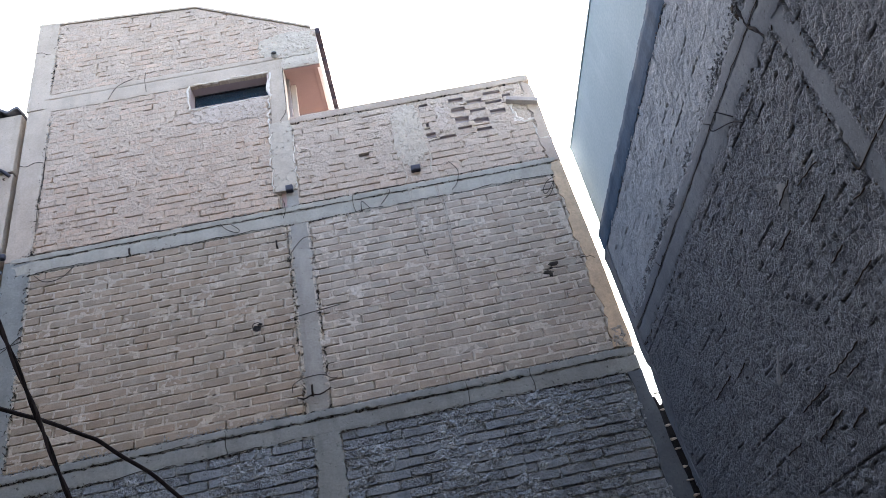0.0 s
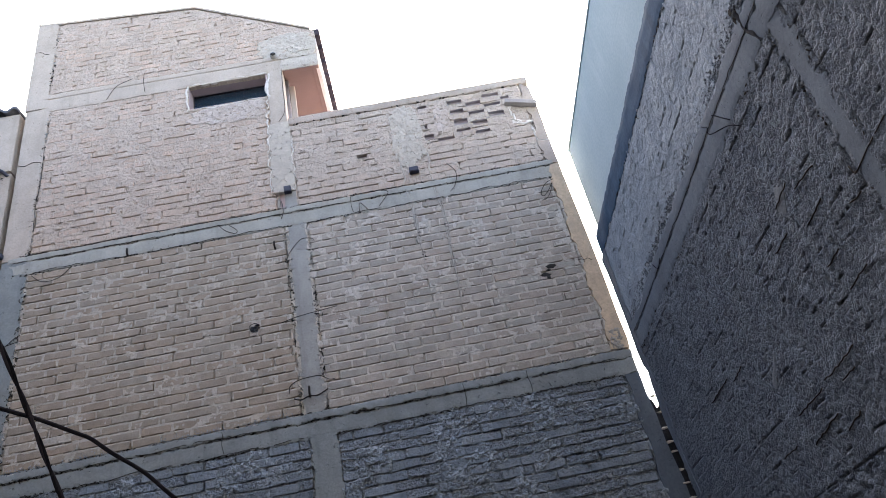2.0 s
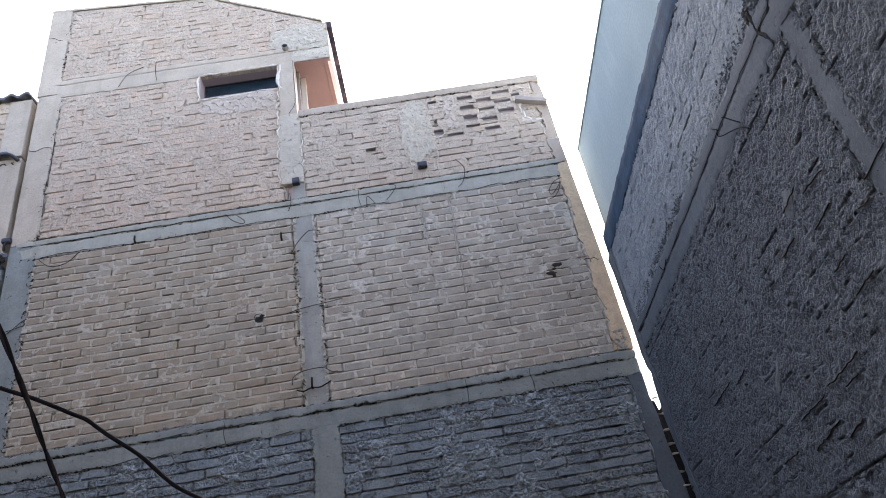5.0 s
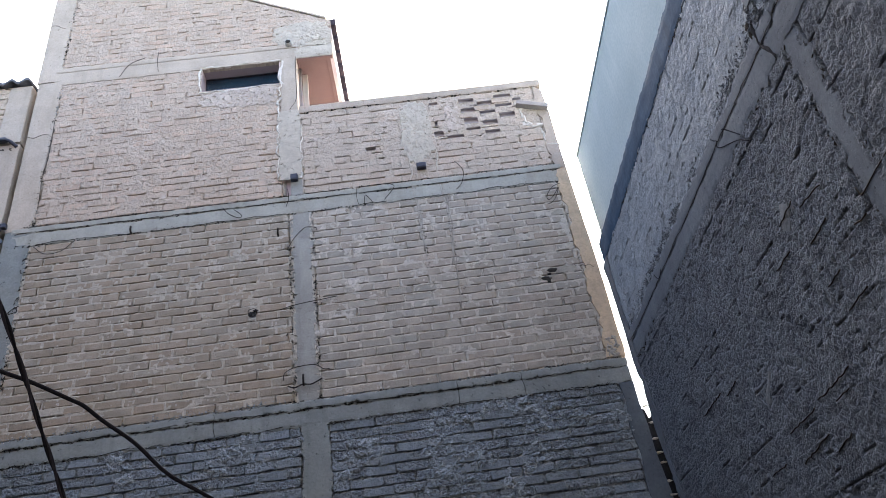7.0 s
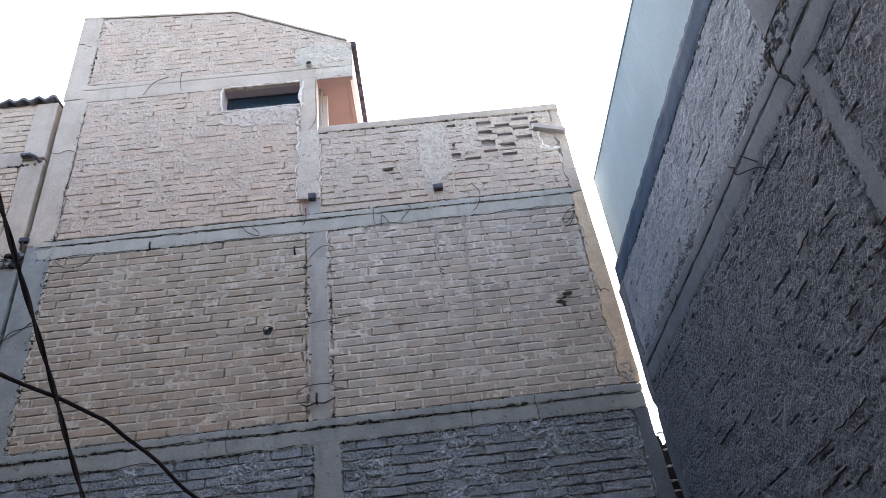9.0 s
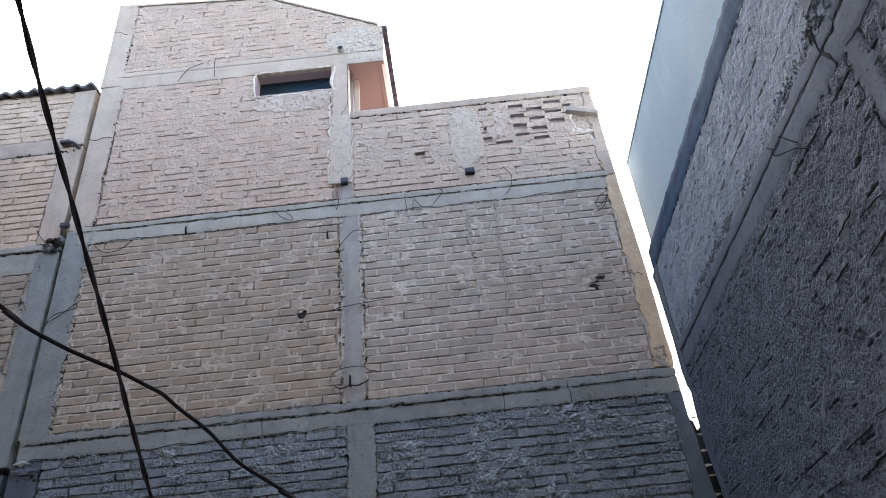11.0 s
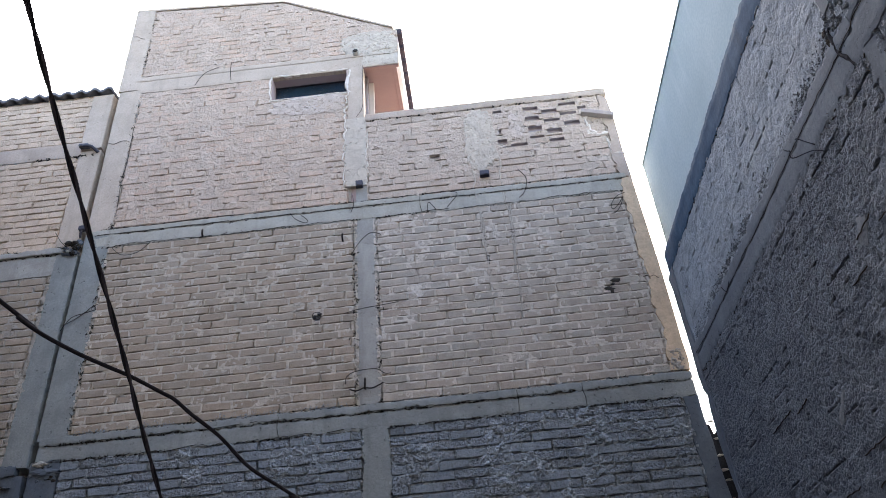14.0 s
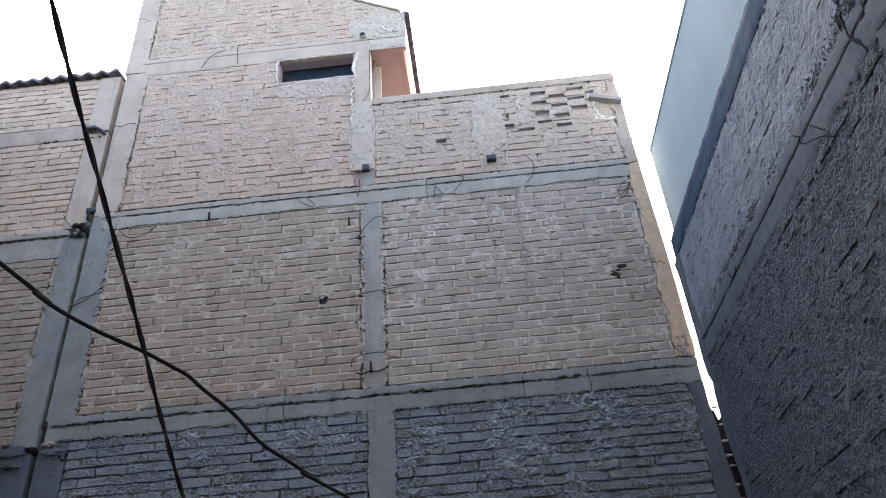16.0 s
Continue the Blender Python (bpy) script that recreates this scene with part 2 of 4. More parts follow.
for sheath in (CABLE, BROWN_CABLE):
    sheath.node_tree.nodes["Principled BSDF"].inputs["Specular IOR Level"].default_value = 0.0
STEEL = plain("rusty_steel", (0.05, 0.04, 0.036), 0.7, 0.4)
IRON = plain("dark_iron", (0.085, 0.085, 0.105), 0.6, 0.3)
WOOD = material("weathered_board", (0.30, 0.26, 0.24), (0.44, 0.39, 0.37), 0.9, 50, 4, 0.4)
RECESS = plain("shaded_lattice_plaster", (0.46, 0.40, 0.40), 0.95)
NEAR_BLACK = material("near_black_brick", (0.018, 0.018, 0.02), (0.045, 0.045, 0.05), 0.95, 50, 5, 0.8)
HOLLOW_SHADE = plain("hollow_shade", (0.05, 0.045, 0.04), 0.95)
ROOM = plain("unlit_room_wall", (0.12, 0.12, 0.13), 0.9)
GROUND = material("packed_ground", (0.06, 0.058, 0.055), (0.12, 0.115, 0.11), 0.95, 30, 2, 0.8)
RENDERED = material("plain_cement_render", (0.085, 0.085, 0.085), (0.14, 0.14, 0.137), 0.92, 30, 1.5, 0.4)
GLASS = bpy.data.materials.new("window_glass")
GLASS.use_nodes = True
g = GLASS.node_tree.nodes["Principled BSDF"]
g.inputs["Base Color"].default_value = (0.60, 0.70, 0.76, 1)
g.inputs["Transmission Weight"].default_value, g.inputs["Roughness"].default_value, g.inputs["IOR"].default_value = 1.0, 0.03, 1.5


# ---- helpers of this place ----
def part(name, bm, mat, parent=None, label=""):
    me = bpy.data.meshes.new(name)
    bm.to_mesh(me)
    bm.free()
    me.materials.append(mat)
    ob = new(name, me)
    ob.parent = parent
    return tagged(ob, label)


def sheet(name, verts, faces, mat, parent=None, label="", smooth=False):
    me = bpy.data.meshes.new(name)
    me.from_pydata([tuple(map(float, v)) for v in verts], [], faces)
    me.materials.append(mat)
    if smooth:
        me.polygons.foreach_set("use_smooth", [True] * len(me.polygons))
    ob = new(name, me)
    ob.parent = parent
    return tagged(ob, label)


def thing(name, label, category, group="", kind=""):
    return tagged(new(name), label, category, group, kind)


def block(bm, x0, x1, y0, y1, z0, z1, bevel=0.0):
    made = bmesh.ops.create_cube(bm, size=1, matrix=Matrix.LocRotScale(((x0 + x1) / 2, (y0 + y1) / 2, (z0 + z1) / 2), None, (x1 - x0, y1 - y0, z1 - z0)))
    if bevel:
        edges = list({e for v in made["verts"] for e in v.link_edges})
        bmesh.ops.bevel(bm, geom=edges, offset=bevel, segments=2, affect="EDGES", profile=0.6)
    return bm


def box(name, x0, x1, y0, y1, z0, z1, mat, parent=None, label="", bevel=0.0):
    return part(name, block(bmesh.new(), x0, x1, y0, y1, z0, z1, bevel), mat, parent, label)


def prism(name, outline, side, near, far, mat, parent=None, label=""):
    """An outline extruded along one axis: side 'y' takes (x, z), side 'x' takes (y, z)."""
    put = (lambda a, d, c: (a, d, c)) if side == "y" else (lambda a, d, c: (d, a, c))
    k = len(outline)
    verts = [put(a, near, c) for a, c in outline] + [put(a, far, c) for a, c in outline]
    faces = [tuple(range(k)), tuple(range(2 * k - 1, k - 1, -1))] + [(i, i + k, (i + 1) % k + k, (i + 1) % k) for i in range(k)]
    ob = sheet(name, verts, faces, mat, parent, label)
    bm = bmesh.new()
    bm.from_mesh(ob.data)
    bmesh.ops.recalc_face_normals(bm, faces=bm.faces[:])
    bm.to_mesh(ob.data)
    bm.free()
    return ob


LATTICE = np.random.RandomState(5).rand(97, 97)


def grainy(u, v, size, seed=0):
    """Smooth random field from 0 to 1 with bumps of that size."""
    a, b = np.asarray(u, float) / size + 13.7 * seed + 400, np.asarray(v, float) / size + 7.3 * seed + 400
    i, j = np.floor(a).astype(int), np.floor(b).astype(int)
    f, h = a - i, b - j
    f, h = f * f * (3 - 2 * f), h * h * (3 - 2 * h)
    q = lambda m, k: LATTICE[m % 97, k % 97]
    return (q(i, j) * (1 - f) + q(i + 1, j) * f) * (1 - h) + (q(i, j + 1) * (1 - f) + q(i + 1, j + 1) * f) * h


FACE_Y, FACE_X = 7.2, 2.22


def front(u, z, h):
    return (u, FACE_Y - h, z)


def side(u, z, h):
    return (FACE_X - h, u, z)


def strip(name, along, a0, a1, b0, b1, h, mat, parent, rag=(0.008, 0.008), place=front, label="", back=-0.06, seed=1, step=0.012):
    """Cast concrete member along 'u' or 'z', h proud of the wall, with ragged long edges and a slightly wavy face."""
    k = max(2, int(abs(a1 - a0) / step))
    s = np.linspace(a0, a1, k)
    tooth = lambda sd: (grainy(s, 0 * s + sd, 0.02, sd) - 0.5) * 1.1 + (grainy(s, 0 * s, 0.07, sd + 3) - 0.5) * 1.2
    lo, hi = b0 + rag[0] * tooth(seed), b1 + rag[1] * tooth(seed + 11)
    rows = 6
    verts, faces = [], []
    for i in range(k):
        for r in range(rows + 2):
            w = min(max((r - 1) / (rows - 1), 0), 1)
            b = lo[i] + (hi[i] - lo[i]) * w
            d = back if r in (0, rows + 1) else h + 0.006 * (float(grainy(s[i], b, 0.15, seed)) - 0.5) - (0.004 if r in (1, rows) else 0)
            verts.append(place(s[i], b, d) if along == "u" else place(b, s[i], d))
    n = rows + 2
    flip = (along == "u") != (place is front)
    for i in range(k - 1):
        for r in range(n - 1):
            q = (i * n + r, (i + 1) * n + r, (i + 1) * n + r + 1, i * n + r + 1)
            faces.append(q[::-1] if flip else q)
    for i in (0, k - 1):
        faces.append(tuple(range(i * n, i * n + n)))
    return sheet(name, verts, faces, mat, parent, label)


def patch(name, u0, z0, half_u, half_z, h, mat, parent, seed, label="", clip=(-9.0, 9.0, 0.0, 99.0), place=front, rings=22, steps=120, rough=0.7):
    """A trowelled patch of plaster with a rounded, wandering outline and a bumpy face."""
    I, K = np.meshgrid(np.arange(rings + 1), np.arange(steps), indexing="ij")
    w = 2 * math.pi * K / steps
    c, d = np.cos(w), np.sin(w)
    far = 1.0 / (np.abs(c) ** 3.2 + np.abs(d) ** 3.2) ** (1 / 3.2)
    rim = 1.0 + 0.30 * (grainy(3 * c, 3 * d, 1.1, seed) - 0.5) + 0.20 * (grainy(3 * c, 3 * d, 0.35, seed + 1) - 0.5) + 0.10 * (grainy(3 * c, 3 * d, 0.12, seed + 2) - 0.5)
    q = I / rings * far * rim
    u = np.clip(u0 + half_u * q * c, clip[0], clip[1])
    z = np.clip(z0 + half_z * q * d, clip[2], clip[3])
    lift = h * (0.75 + 0.9 * (grainy(u, z, 0.06, seed) - 0.5) + rough * (grainy(u, z, 0.022, seed + 3) - 0.5))
    lift = np.where(I == rings, -0.02, lift)
    verts = [place(*p) for p in zip(u.ravel(), z.ravel(), lift.ravel())]
    faces = []
    for i in range(rings):
        for k in range(steps):
            q = (i * steps + k, (i + 1) * steps + k, (i + 1) * steps + (k + 1) % steps, i * steps + (k + 1) % steps)
            faces.append(q)
    return sheet(name, verts, faces, mat, parent, label, smooth=True)


def crumbs(name, along, a0, a1, b, width, mat, parent, seed, place=front, per_metre=60, size=(0.007, 0.02), h=0.006, slim=(0.25, 0.55)):
    """Broken crumbs of mortar left along the edge of a cast member, and dark chips that stand in for shaded hollows."""
    rnd = random.Random(seed)
    verts, faces = [], []
    for k in range(int(abs(a1 - a0) * per_metre)):
        a = rnd.uniform(a0, a1)
        if float(grainy(a, b, 0.18, seed)) < 0.36:
            continue
        c = b + rnd.gauss(0, width)
        w, t, turn = rnd.uniform(*size), rnd.uniform(*slim), rnd.gauss(0, 0.8)
        base = len(verts)
        for lift, shrink in ((-0.012, 1.0), (h * rnd.uniform(0.8, 1.1), 0.7)):
            for j in range(5):
                ang = 2 * math.pi * j / 5 + rnd.uniform(-0.4, 0.4)
                p, q = w * shrink * math.cos(ang), w * t * shrink * math.sin(ang)
                p, q = p * math.cos(turn) - q * math.sin(turn), p * math.sin(turn) + q * math.cos(turn)
                verts.append(place(a + p, c + q, lift) if along == "u" else place(c + q, a + p, lift))
        faces += [(base + j, base + (j + 1) % 5, base + 5 + (j + 1) % 5, base + 5 + j) for j in range(5)] + [tuple(range(base + 5, base + 10))]
    return tagged(sheet(name, verts, faces, mat, parent), "", "", "", "stuff")


BRICK_L, BRICK_H, JOINT = 0.280, 0.0765, 0.0210
DEEP = 0.045


def coursing(z0, z1):
    """How many courses fill a height, and their pitch."""
    count = max(1, round((z1 - z0) / (BRICK_H + JOINT)))
    return count, (z1 - z0) / count


def courses(u0, u1, z0, z1, holes=(), top=None, seed=1, missing=0.0, start=0.0, skip=()):
    """Running bond over a panel: course number, ends and mid height of every brick."""
    rnd = random.Random(seed)
    pitch_u = BRICK_L + JOINT
    count, pitch_z = coursing(z0, z1)
    found = []
    for c in range(count):
        zc = z0 + (c + 0.5) * pitch_z
        shift = start + (0.5 if c % 2 else 0.0) + rnd.uniform(-0.09, 0.09)
        u = u0 + JOINT / 2 - shift % 1.0 * pitch_u
        while u < u1:
            long = BRICK_L * rnd.uniform(0.95, 1.05)
            spans = [(max(u, u0 + 0.006), min(u + long, u1 - 0.006))]
            u += long + JOINT * rnd.uniform(0.8, 1.5)
            for a, b, lo, hi in holes:
                if lo - 0.03 < zc < hi + 0.03:
                    spans = [q for s, e in spans for q in ((s, min(e, a - 0.005)), (max(s, b + 0.005), e)) if q[1] > q[0]]
            for s, e in spans:
                mid = (s + e) / 2
                if e - s < 0.05 or rnd.random() < missing or (top is not None and zc + pitch_z / 2 > min(top(s), top(e))):
                    continue
                if any(a < mid < b and lo < zc < hi for a, b, lo, hi in skip):
                    continue
                found.append((c, s, e, zc))
    return found, pitch_z


def bed(name, u0, u1, z0, z1, mat, parent, rows, plan=None, place=front, step=0.018, base=-0.005, wave=0.008, coarse=0.005, splats=0.0, cracks=0.5, holes=(), top=None, seed=1, label="", drawn=1.0, splat_h=0.010, rise=0.0, low=0.0):
    """The mortar that shows in the joints: a bumpy sheet with open cracks under the bricks and splats that run over them.
    rows: lower and upper end of the brick courses; drawn: how far the bumps are drawn out along the courses;
    rise: how many more splats there are towards the top; low: how many more open joints towards the foot."""
    us = set(np.linspace(u0, u1, int((u1 - u0) / step) + 1))
    zs = {z0: (0, 0.0, 0.0), z1: (0, 0.0, 0.0)}
    count, pitch = coursing(*rows)
    for c in range(count + 1):
        b = rows[0] + c * pitch
        for off, deep, lift in ((-0.0115, 0.0, 0.004), (-0.0085, 0.0, 0.004), (-0.0015, 0.0, -0.0005), (0.0005, 1.0, 0.0), (0.0100, 1.0, 0.0), (0.0125, 0.0, 0.0)):
            zs[b + off] = (c, deep, lift)
        for k in range(1, 5):
            zs[b + 0.013 + (pitch - 0.0250) * k / 5] = (c, 0.0, 0.0)
    for a, b, c, d in holes:
        us |= {a, b}
        zs.setdefault(c, (0, 0.0, 0.0)), zs.setdefault(d, (0, 0.0, 0.0))
    us, zlist = np.array(sorted(us)), [z for z in sorted(zs) if z0 <= z <= z1]
    zrow, which, open_ = np.array(zlist), np.array([zs[z][0] for z in zlist], float), np.array([zs[z][1] for z in zlist])
    fillet = np.array([zs[z][2] for z in zlist])
    U, Z = np.meshgrid(us, zrow, indexing="ij")
    C, O = np.meshgrid(us, which, indexing="ij")[1], np.meshgrid(us, open_, indexing="ij")[1]
    Z = Z + 0.004 * (grainy(U, C * 3.1, 0.16, seed + 8) - 0.5)
    if top is not None:
        Z = np.minimum(Z, top(U))
    X = U / drawn
    patch = np.clip((grainy(X, Z, 0.30, seed) * 0.6 + grainy(X, Z, 0.11, seed + 1) * 0.4 - (0.72 - 0.5 * (splats + rise * np.clip((Z - z0) / (z1 - z0) * 1.6 - 0.6, -0.3, 1)))) * 7, 0, 1) if splats else 0 * U
    H = base + coarse * (grainy(X, Z, 0.09, seed + 2) - 0.5) + wave * (grainy(X, Z, 0.034, seed + 3) - 0.5) + 0.7 * wave * (grainy(X, Z, 0.019, seed + 4) - 0.5)
    H = H + fillet[None, :] * (0.3 + 1.4 * grainy(U, C * 4.7, 0.10, seed + 14)) * (1 - patch)
    H = H + patch * (-base + splat_h * (0.35 + 1.3 * (grainy(X, Z, 0.045, seed + 5) - 0.4) + 0.9 * (grainy(X, Z, 0.022, seed + 6) - 0.5)))
    gape = np.clip((0.6 * grainy(U, C * 2.3, 0.12, seed + 7) + 0.4 * grainy(U, C * 5.9, 0.035, seed + 9) - (0.78 - 0.5 * (cracks + low * np.clip(1.2 - (Z - z0) / (z1 - z0) * 3.0, 0, 1)))) * 16, 0, 1)
    gape = np.clip(gape + min(0.45, cracks) * ((C == 0) | (C == count)) * (grainy(U, C, 0.06, seed + 10) > 0.4), 0, 1)
    gape = gape * (1.0 if place is front else 0.8)
    slot = 0.055 * O * gape * (1 - 0.6 * patch)
    H, Z = H - slot, Z + 0.75 * slot
    if plan:
        rnd = random.Random(seed)
        ends = {}
        for c, s, e, _ in plan[0]:
            if rnd.random() < 0.62 * cracks:
                ends.setdefault(c, []).append(e if rnd.random() < 0.75 else s)
        first, last = min(p[1] for p in plan[0]), max(p[2] for p in plan[0])
        for rim in (first - 0.005, last + 0.005):
            H -= 0.035 * np.clip(1.7 - np.abs(U - rim) / 0.006, 0, 1) * (grainy(U, Z, 0.055, seed + 12) > 0.46)
        for j, z in enumerate(zrow):
            near = ends.get(int((z - rows[0]) / pitch))
            if near is not None and rows[0] < z < rows[1]:
                gapd = np.min(np.abs(us[:, None] - (np.array(near)[None, :] + 0.004)), axis=1)
                H[:, j] -= 0.036 * np.clip(1.6 - gapd / 0.005, 0, 1) * (1 - 0.7 * patch[:, j])
    n, m = U.shape
    verts = [place(u, z, h) for u, z, h in zip(U.ravel(), Z.ravel(), H.ravel())]
    faces = []
    for i in range(n - 1):
        cu = (us[i] + us[i + 1]) / 2
        high = 99.0 if top is None else float(top(cu))
        for j in range(m - 1):
            cz = (zrow[j] + zrow[j + 1]) / 2
            if zrow[j] >= high or any(a < cu < b and c < cz < d for a, b, c, d in holes):
                continue
            q = (i * m + j, (i + 1) * m + j, (i + 1) * m + j + 1, i * m + j + 1)
            faces.append(q if place is front else q[::-1])
    return sheet(name, verts, faces, mat, parent, label, smooth=True)


def brick_mesh(name, mat, rnd, wear):
    """One brick, about 28 x 8 cm on its face, with worn arrises and an uneven outline."""
    hl, hh = BRICK_L / 2, BRICK_H / 2
    r = rnd.uniform(0.003, 0.009)
    ring = [(-hl, -hh + r), (-hl + r, -hh), (0, -hh), (hl - r, -hh), (hl, -hh + r), (hl, hh - r), (hl - r, hh), (0, hh), (-hl + r, hh), (-hl, hh - r)]
    ring = [(x + rnd.uniform(-wear, wear), z + rnd.uniform(-wear, wear) * 0.8) for x, z in ring]
    k = len(ring)
    cut = 0.0035
    verts = [(x, DEEP, z) for x, z in ring] + [(x, 0.0035, z) for x, z in ring]
    verts += [(x * (1 - cut / hl), rnd.uniform(-0.001, 0.001), z * (1 - cut / hh)) for x, z in ring]
    faces = [(i, (i + 1) % k, (i + 1) % k + k, i + k) for i in range(k)]
    faces += [(i + k, (i + 1) % k + k, (i + 1) % k + 2 * k, i + 2 * k) for i in range(k)]
    faces.append(tuple(range(2 * k, 3 * k)))
    me = bpy.data.meshes.new(name)
    me.from_pydata(verts, [], faces)
    me.materials.append(mat)
    return me


def brick_set(mats, seed, wear=0.004):
    rnd = random.Random(seed)
    return [brick_mesh("brick", mats[k % len(mats)], rnd, wear) for k in range(14)]


BRICKS, PALE_BRICKS, GREY_BRICKS, SHADED_BRICKS = brick_set([BRICK], 3, 0.0055), brick_set([PALE_BRICK], 6, 0.007), brick_set([GREY_BRICK, PITTED_BRICK, PITTED_BRICK], 4, 0.008), brick_set([SHADED_BRICK], 5, 0.007)
ASHEN_BRICKS = brick_set([ASHEN_BRICK], 8, 0.009)
WARM_BRICKS = brick_set([WARM_BRICK], 10, 0.0055)
STRAW_BRICKS = brick_set([STRAW_BRICK], 9, 0.007)
LIT_BRICKS = brick_set([LIT_MORTAR], 7, 0.009)


def lay(parent, meshes, plan, place=front, seed=1, proud=0.0015, tilt=0.006):
    """Every brick of a plan as an object of its own."""
    rnd = random.Random(seed)
    found, pitch_z = plan
    for c, s, e, zc in found:
        ob = bpy.data.objects.new("brick", rnd.choice(meshes))
        scene.collection.objects.link(ob)
        ob.parent = parent
        turn = Euler((rnd.gauss(0, tilt), rnd.gauss(0, tilt * 0.8), rnd.gauss(0, tilt) + (0 if place is front else -math.pi / 2)))
        flip = Matrix.Rotation(math.pi, 4, "Y") if rnd.random() < 0.5 else Matrix()
        size = Matrix.Diagonal(((e - s) / BRICK_L, 1, (pitch_z - JOINT) / BRICK_H * rnd.uniform(0.95, 1.04), 1))
        at = place((s + e) / 2, zc + rnd.uniform(-0.003, 0.003), proud + rnd.uniform(-0.002, 0.0025))
        ob.matrix_basis = Matrix.Translation(at) @ turn.to_matrix().to_4x4() @ flip @ size


def rod(name, points, radius, mat, parent=None, label="", smooth=6, sides=6, ends=True):
    """A round bar or wire through points, as a mesh tube."""
    pts = [Vector(p) for p in points]
    fine = []
    for i in range(len(pts) - 1):
        a, b, c, d = pts[max(i - 1, 0)], pts[i], pts[i + 1], pts[min(i + 2, len(pts) - 1)]
        for k in range(smooth):
            t = k / smooth
            fine.append(0.5 * (2 * b + (c - a) * t + (2 * a - 5 * b + 4 * c - d) * t * t + (3 * b - a - 3 * c + d) * t ** 3))
    fine.append(pts[-1])
    verts, faces = [], []
    span = [max(p[a] for p in pts) - min(p[a] for p in pts) for a in range(3)]
    ref = Vector([1.0 if a == span.index(min(span)) else 0.03 for a in range(3)])
    for i, p in enumerate(fine):
        d = (fine[min(i + 1, len(fine) - 1)] - fine[max(i - 1, 0)]).normalized()
        e = d.cross(ref).normalized()
        f = d.cross(e)
        verts += [p + radius * (math.cos(2 * math.pi * k / sides) * e + math.sin(2 * math.pi * k / sides) * f) for k in range(sides)]
    for i in range(len(fine) - 1):
        faces += [(i * sides + k, i * sides + (k + 1) % sides, (i + 1) * sides + (k + 1) % sides, (i + 1) * sides + k) for k in range(sides)]
    faces += [tuple(range(sides))[::-1], tuple(range((len(fine) - 1) * sides, len(fine) * sides))]
    return sheet(name, verts, faces, mat, parent, label, smooth=True)


def smear(name, path, width, h, mat, parent, seed, place=front, label="", step=0.02):
    """A ragged trowelled ridge of filler that follows a line on a wall."""
    pts = []
    for (a, b), (c, d) in zip(path, path[1:]):
        k = max(2, int(math.hypot(c - a, d - b) / step))
        pts += [(a + (c - a) * i / k, b + (d - b) * i / k) for i in range(k)]
    pts.append(path[-1])
    rnd = random.Random(seed)
    verts, faces = [], []
    for i, (u, z) in enumerate(pts):
        p, q = pts[max(i - 1, 0)], pts[min(i + 1, len(pts) - 1)]
        d = Vector((q[0] - p[0], q[1] - p[1])).normalized()
        nrm = Vector((-d.y, d.x))
        w = width * (0.35 + 1.3 * float(grainy(u + z, seed, 0.07, seed)))
        off = 1.6 * (float(grainy(u + z, seed + 40, 0.10, seed)) - 0.5) * width
        for r, (s, lift) in enumerate(((-1, -0.02), (-0.7, h), (0, h * 1.5), (0.7, h), (1, -0.02))):
            verts.append(place(u + nrm.x * (s * w / 2 + off), z + nrm.y * (s * w / 2 + off), lift + (rnd.uniform(-0.3, 0.3) * h if 0 < r < 4 else 0)))
    for i in range(len(pts) - 1):
        for r in range(4):
            q = (i * 5 + r, i * 5 + r + 1, i * 5 + 6 + r, i * 5 + 5 + r)
            faces.append(q)
    return sheet(name, verts, faces, mat, parent, label)


# ---- ground and closing walls ----
ground = box("ground", -400, 400, -400, 400, -0.3, 0.0, GROUND)
tagged(ground, "packed grey earth and concrete yard floor", "ground", kind="structure")
for nm, dims in (("wall_south", (-8.6, 8.0, BACK_Y - 0.3, BACK_Y, 0, BACK_Z)), ("wall_west", (-8.6, LEFT_X, BACK_Y, 2.88, 0, LEFT_Z)), ("wall_alley_end", (-6.95, -6.65, 2.88, 7.2, 0, 9.3))):
    tagged(box(nm, *dims, RENDERED), "unseen plain grey wall added to shade the yard", "wall", kind="structure")

# ---- main brick building ----
house = thing("brick_building", "tall unplastered beige brick building with grey concrete frame", "building")
edge_right = [(2.222, 0.0), (2.222, 3.22), (2.208, 3.35), (2.188, 3.61), (2.192, 3.85), (2.172, 4.08), (2.176, 4.35), (2.186, 4.71), (2.176, 4.97), (2.179, 5.34), (2.177, 5.66), (2.171, 6.03), (2.156, 6.59), (2.147, 6.99), (2.146, 7.18), (2.137, 7.52), (2.14, 8.04), (2.118, 8.45), (2.12, 8.62)]
prism("wall_core", [(-4.44, 0.0)] + [(x - 0.03, z) for x, z in edge_right if z < 7.0] + [(2.08, 7.1), (-4.44, 7.1)], "y", 7.24, 13.0, RENDERED, house)
box("terrace_parapet_core", -1.0, 2.09, 7.30, 7.42, 7.1, 8.50, MORTAR, house)


def roofline(x):
    x = np.asarray(x, float)
    return np.where(x < -2.244, 11.386 - (x + 4.49) * 0.0739, 11.22 - (x + 2.244) * 0.540)


WINDOW = (-2.325, -1.285, 9.13, 9.566)
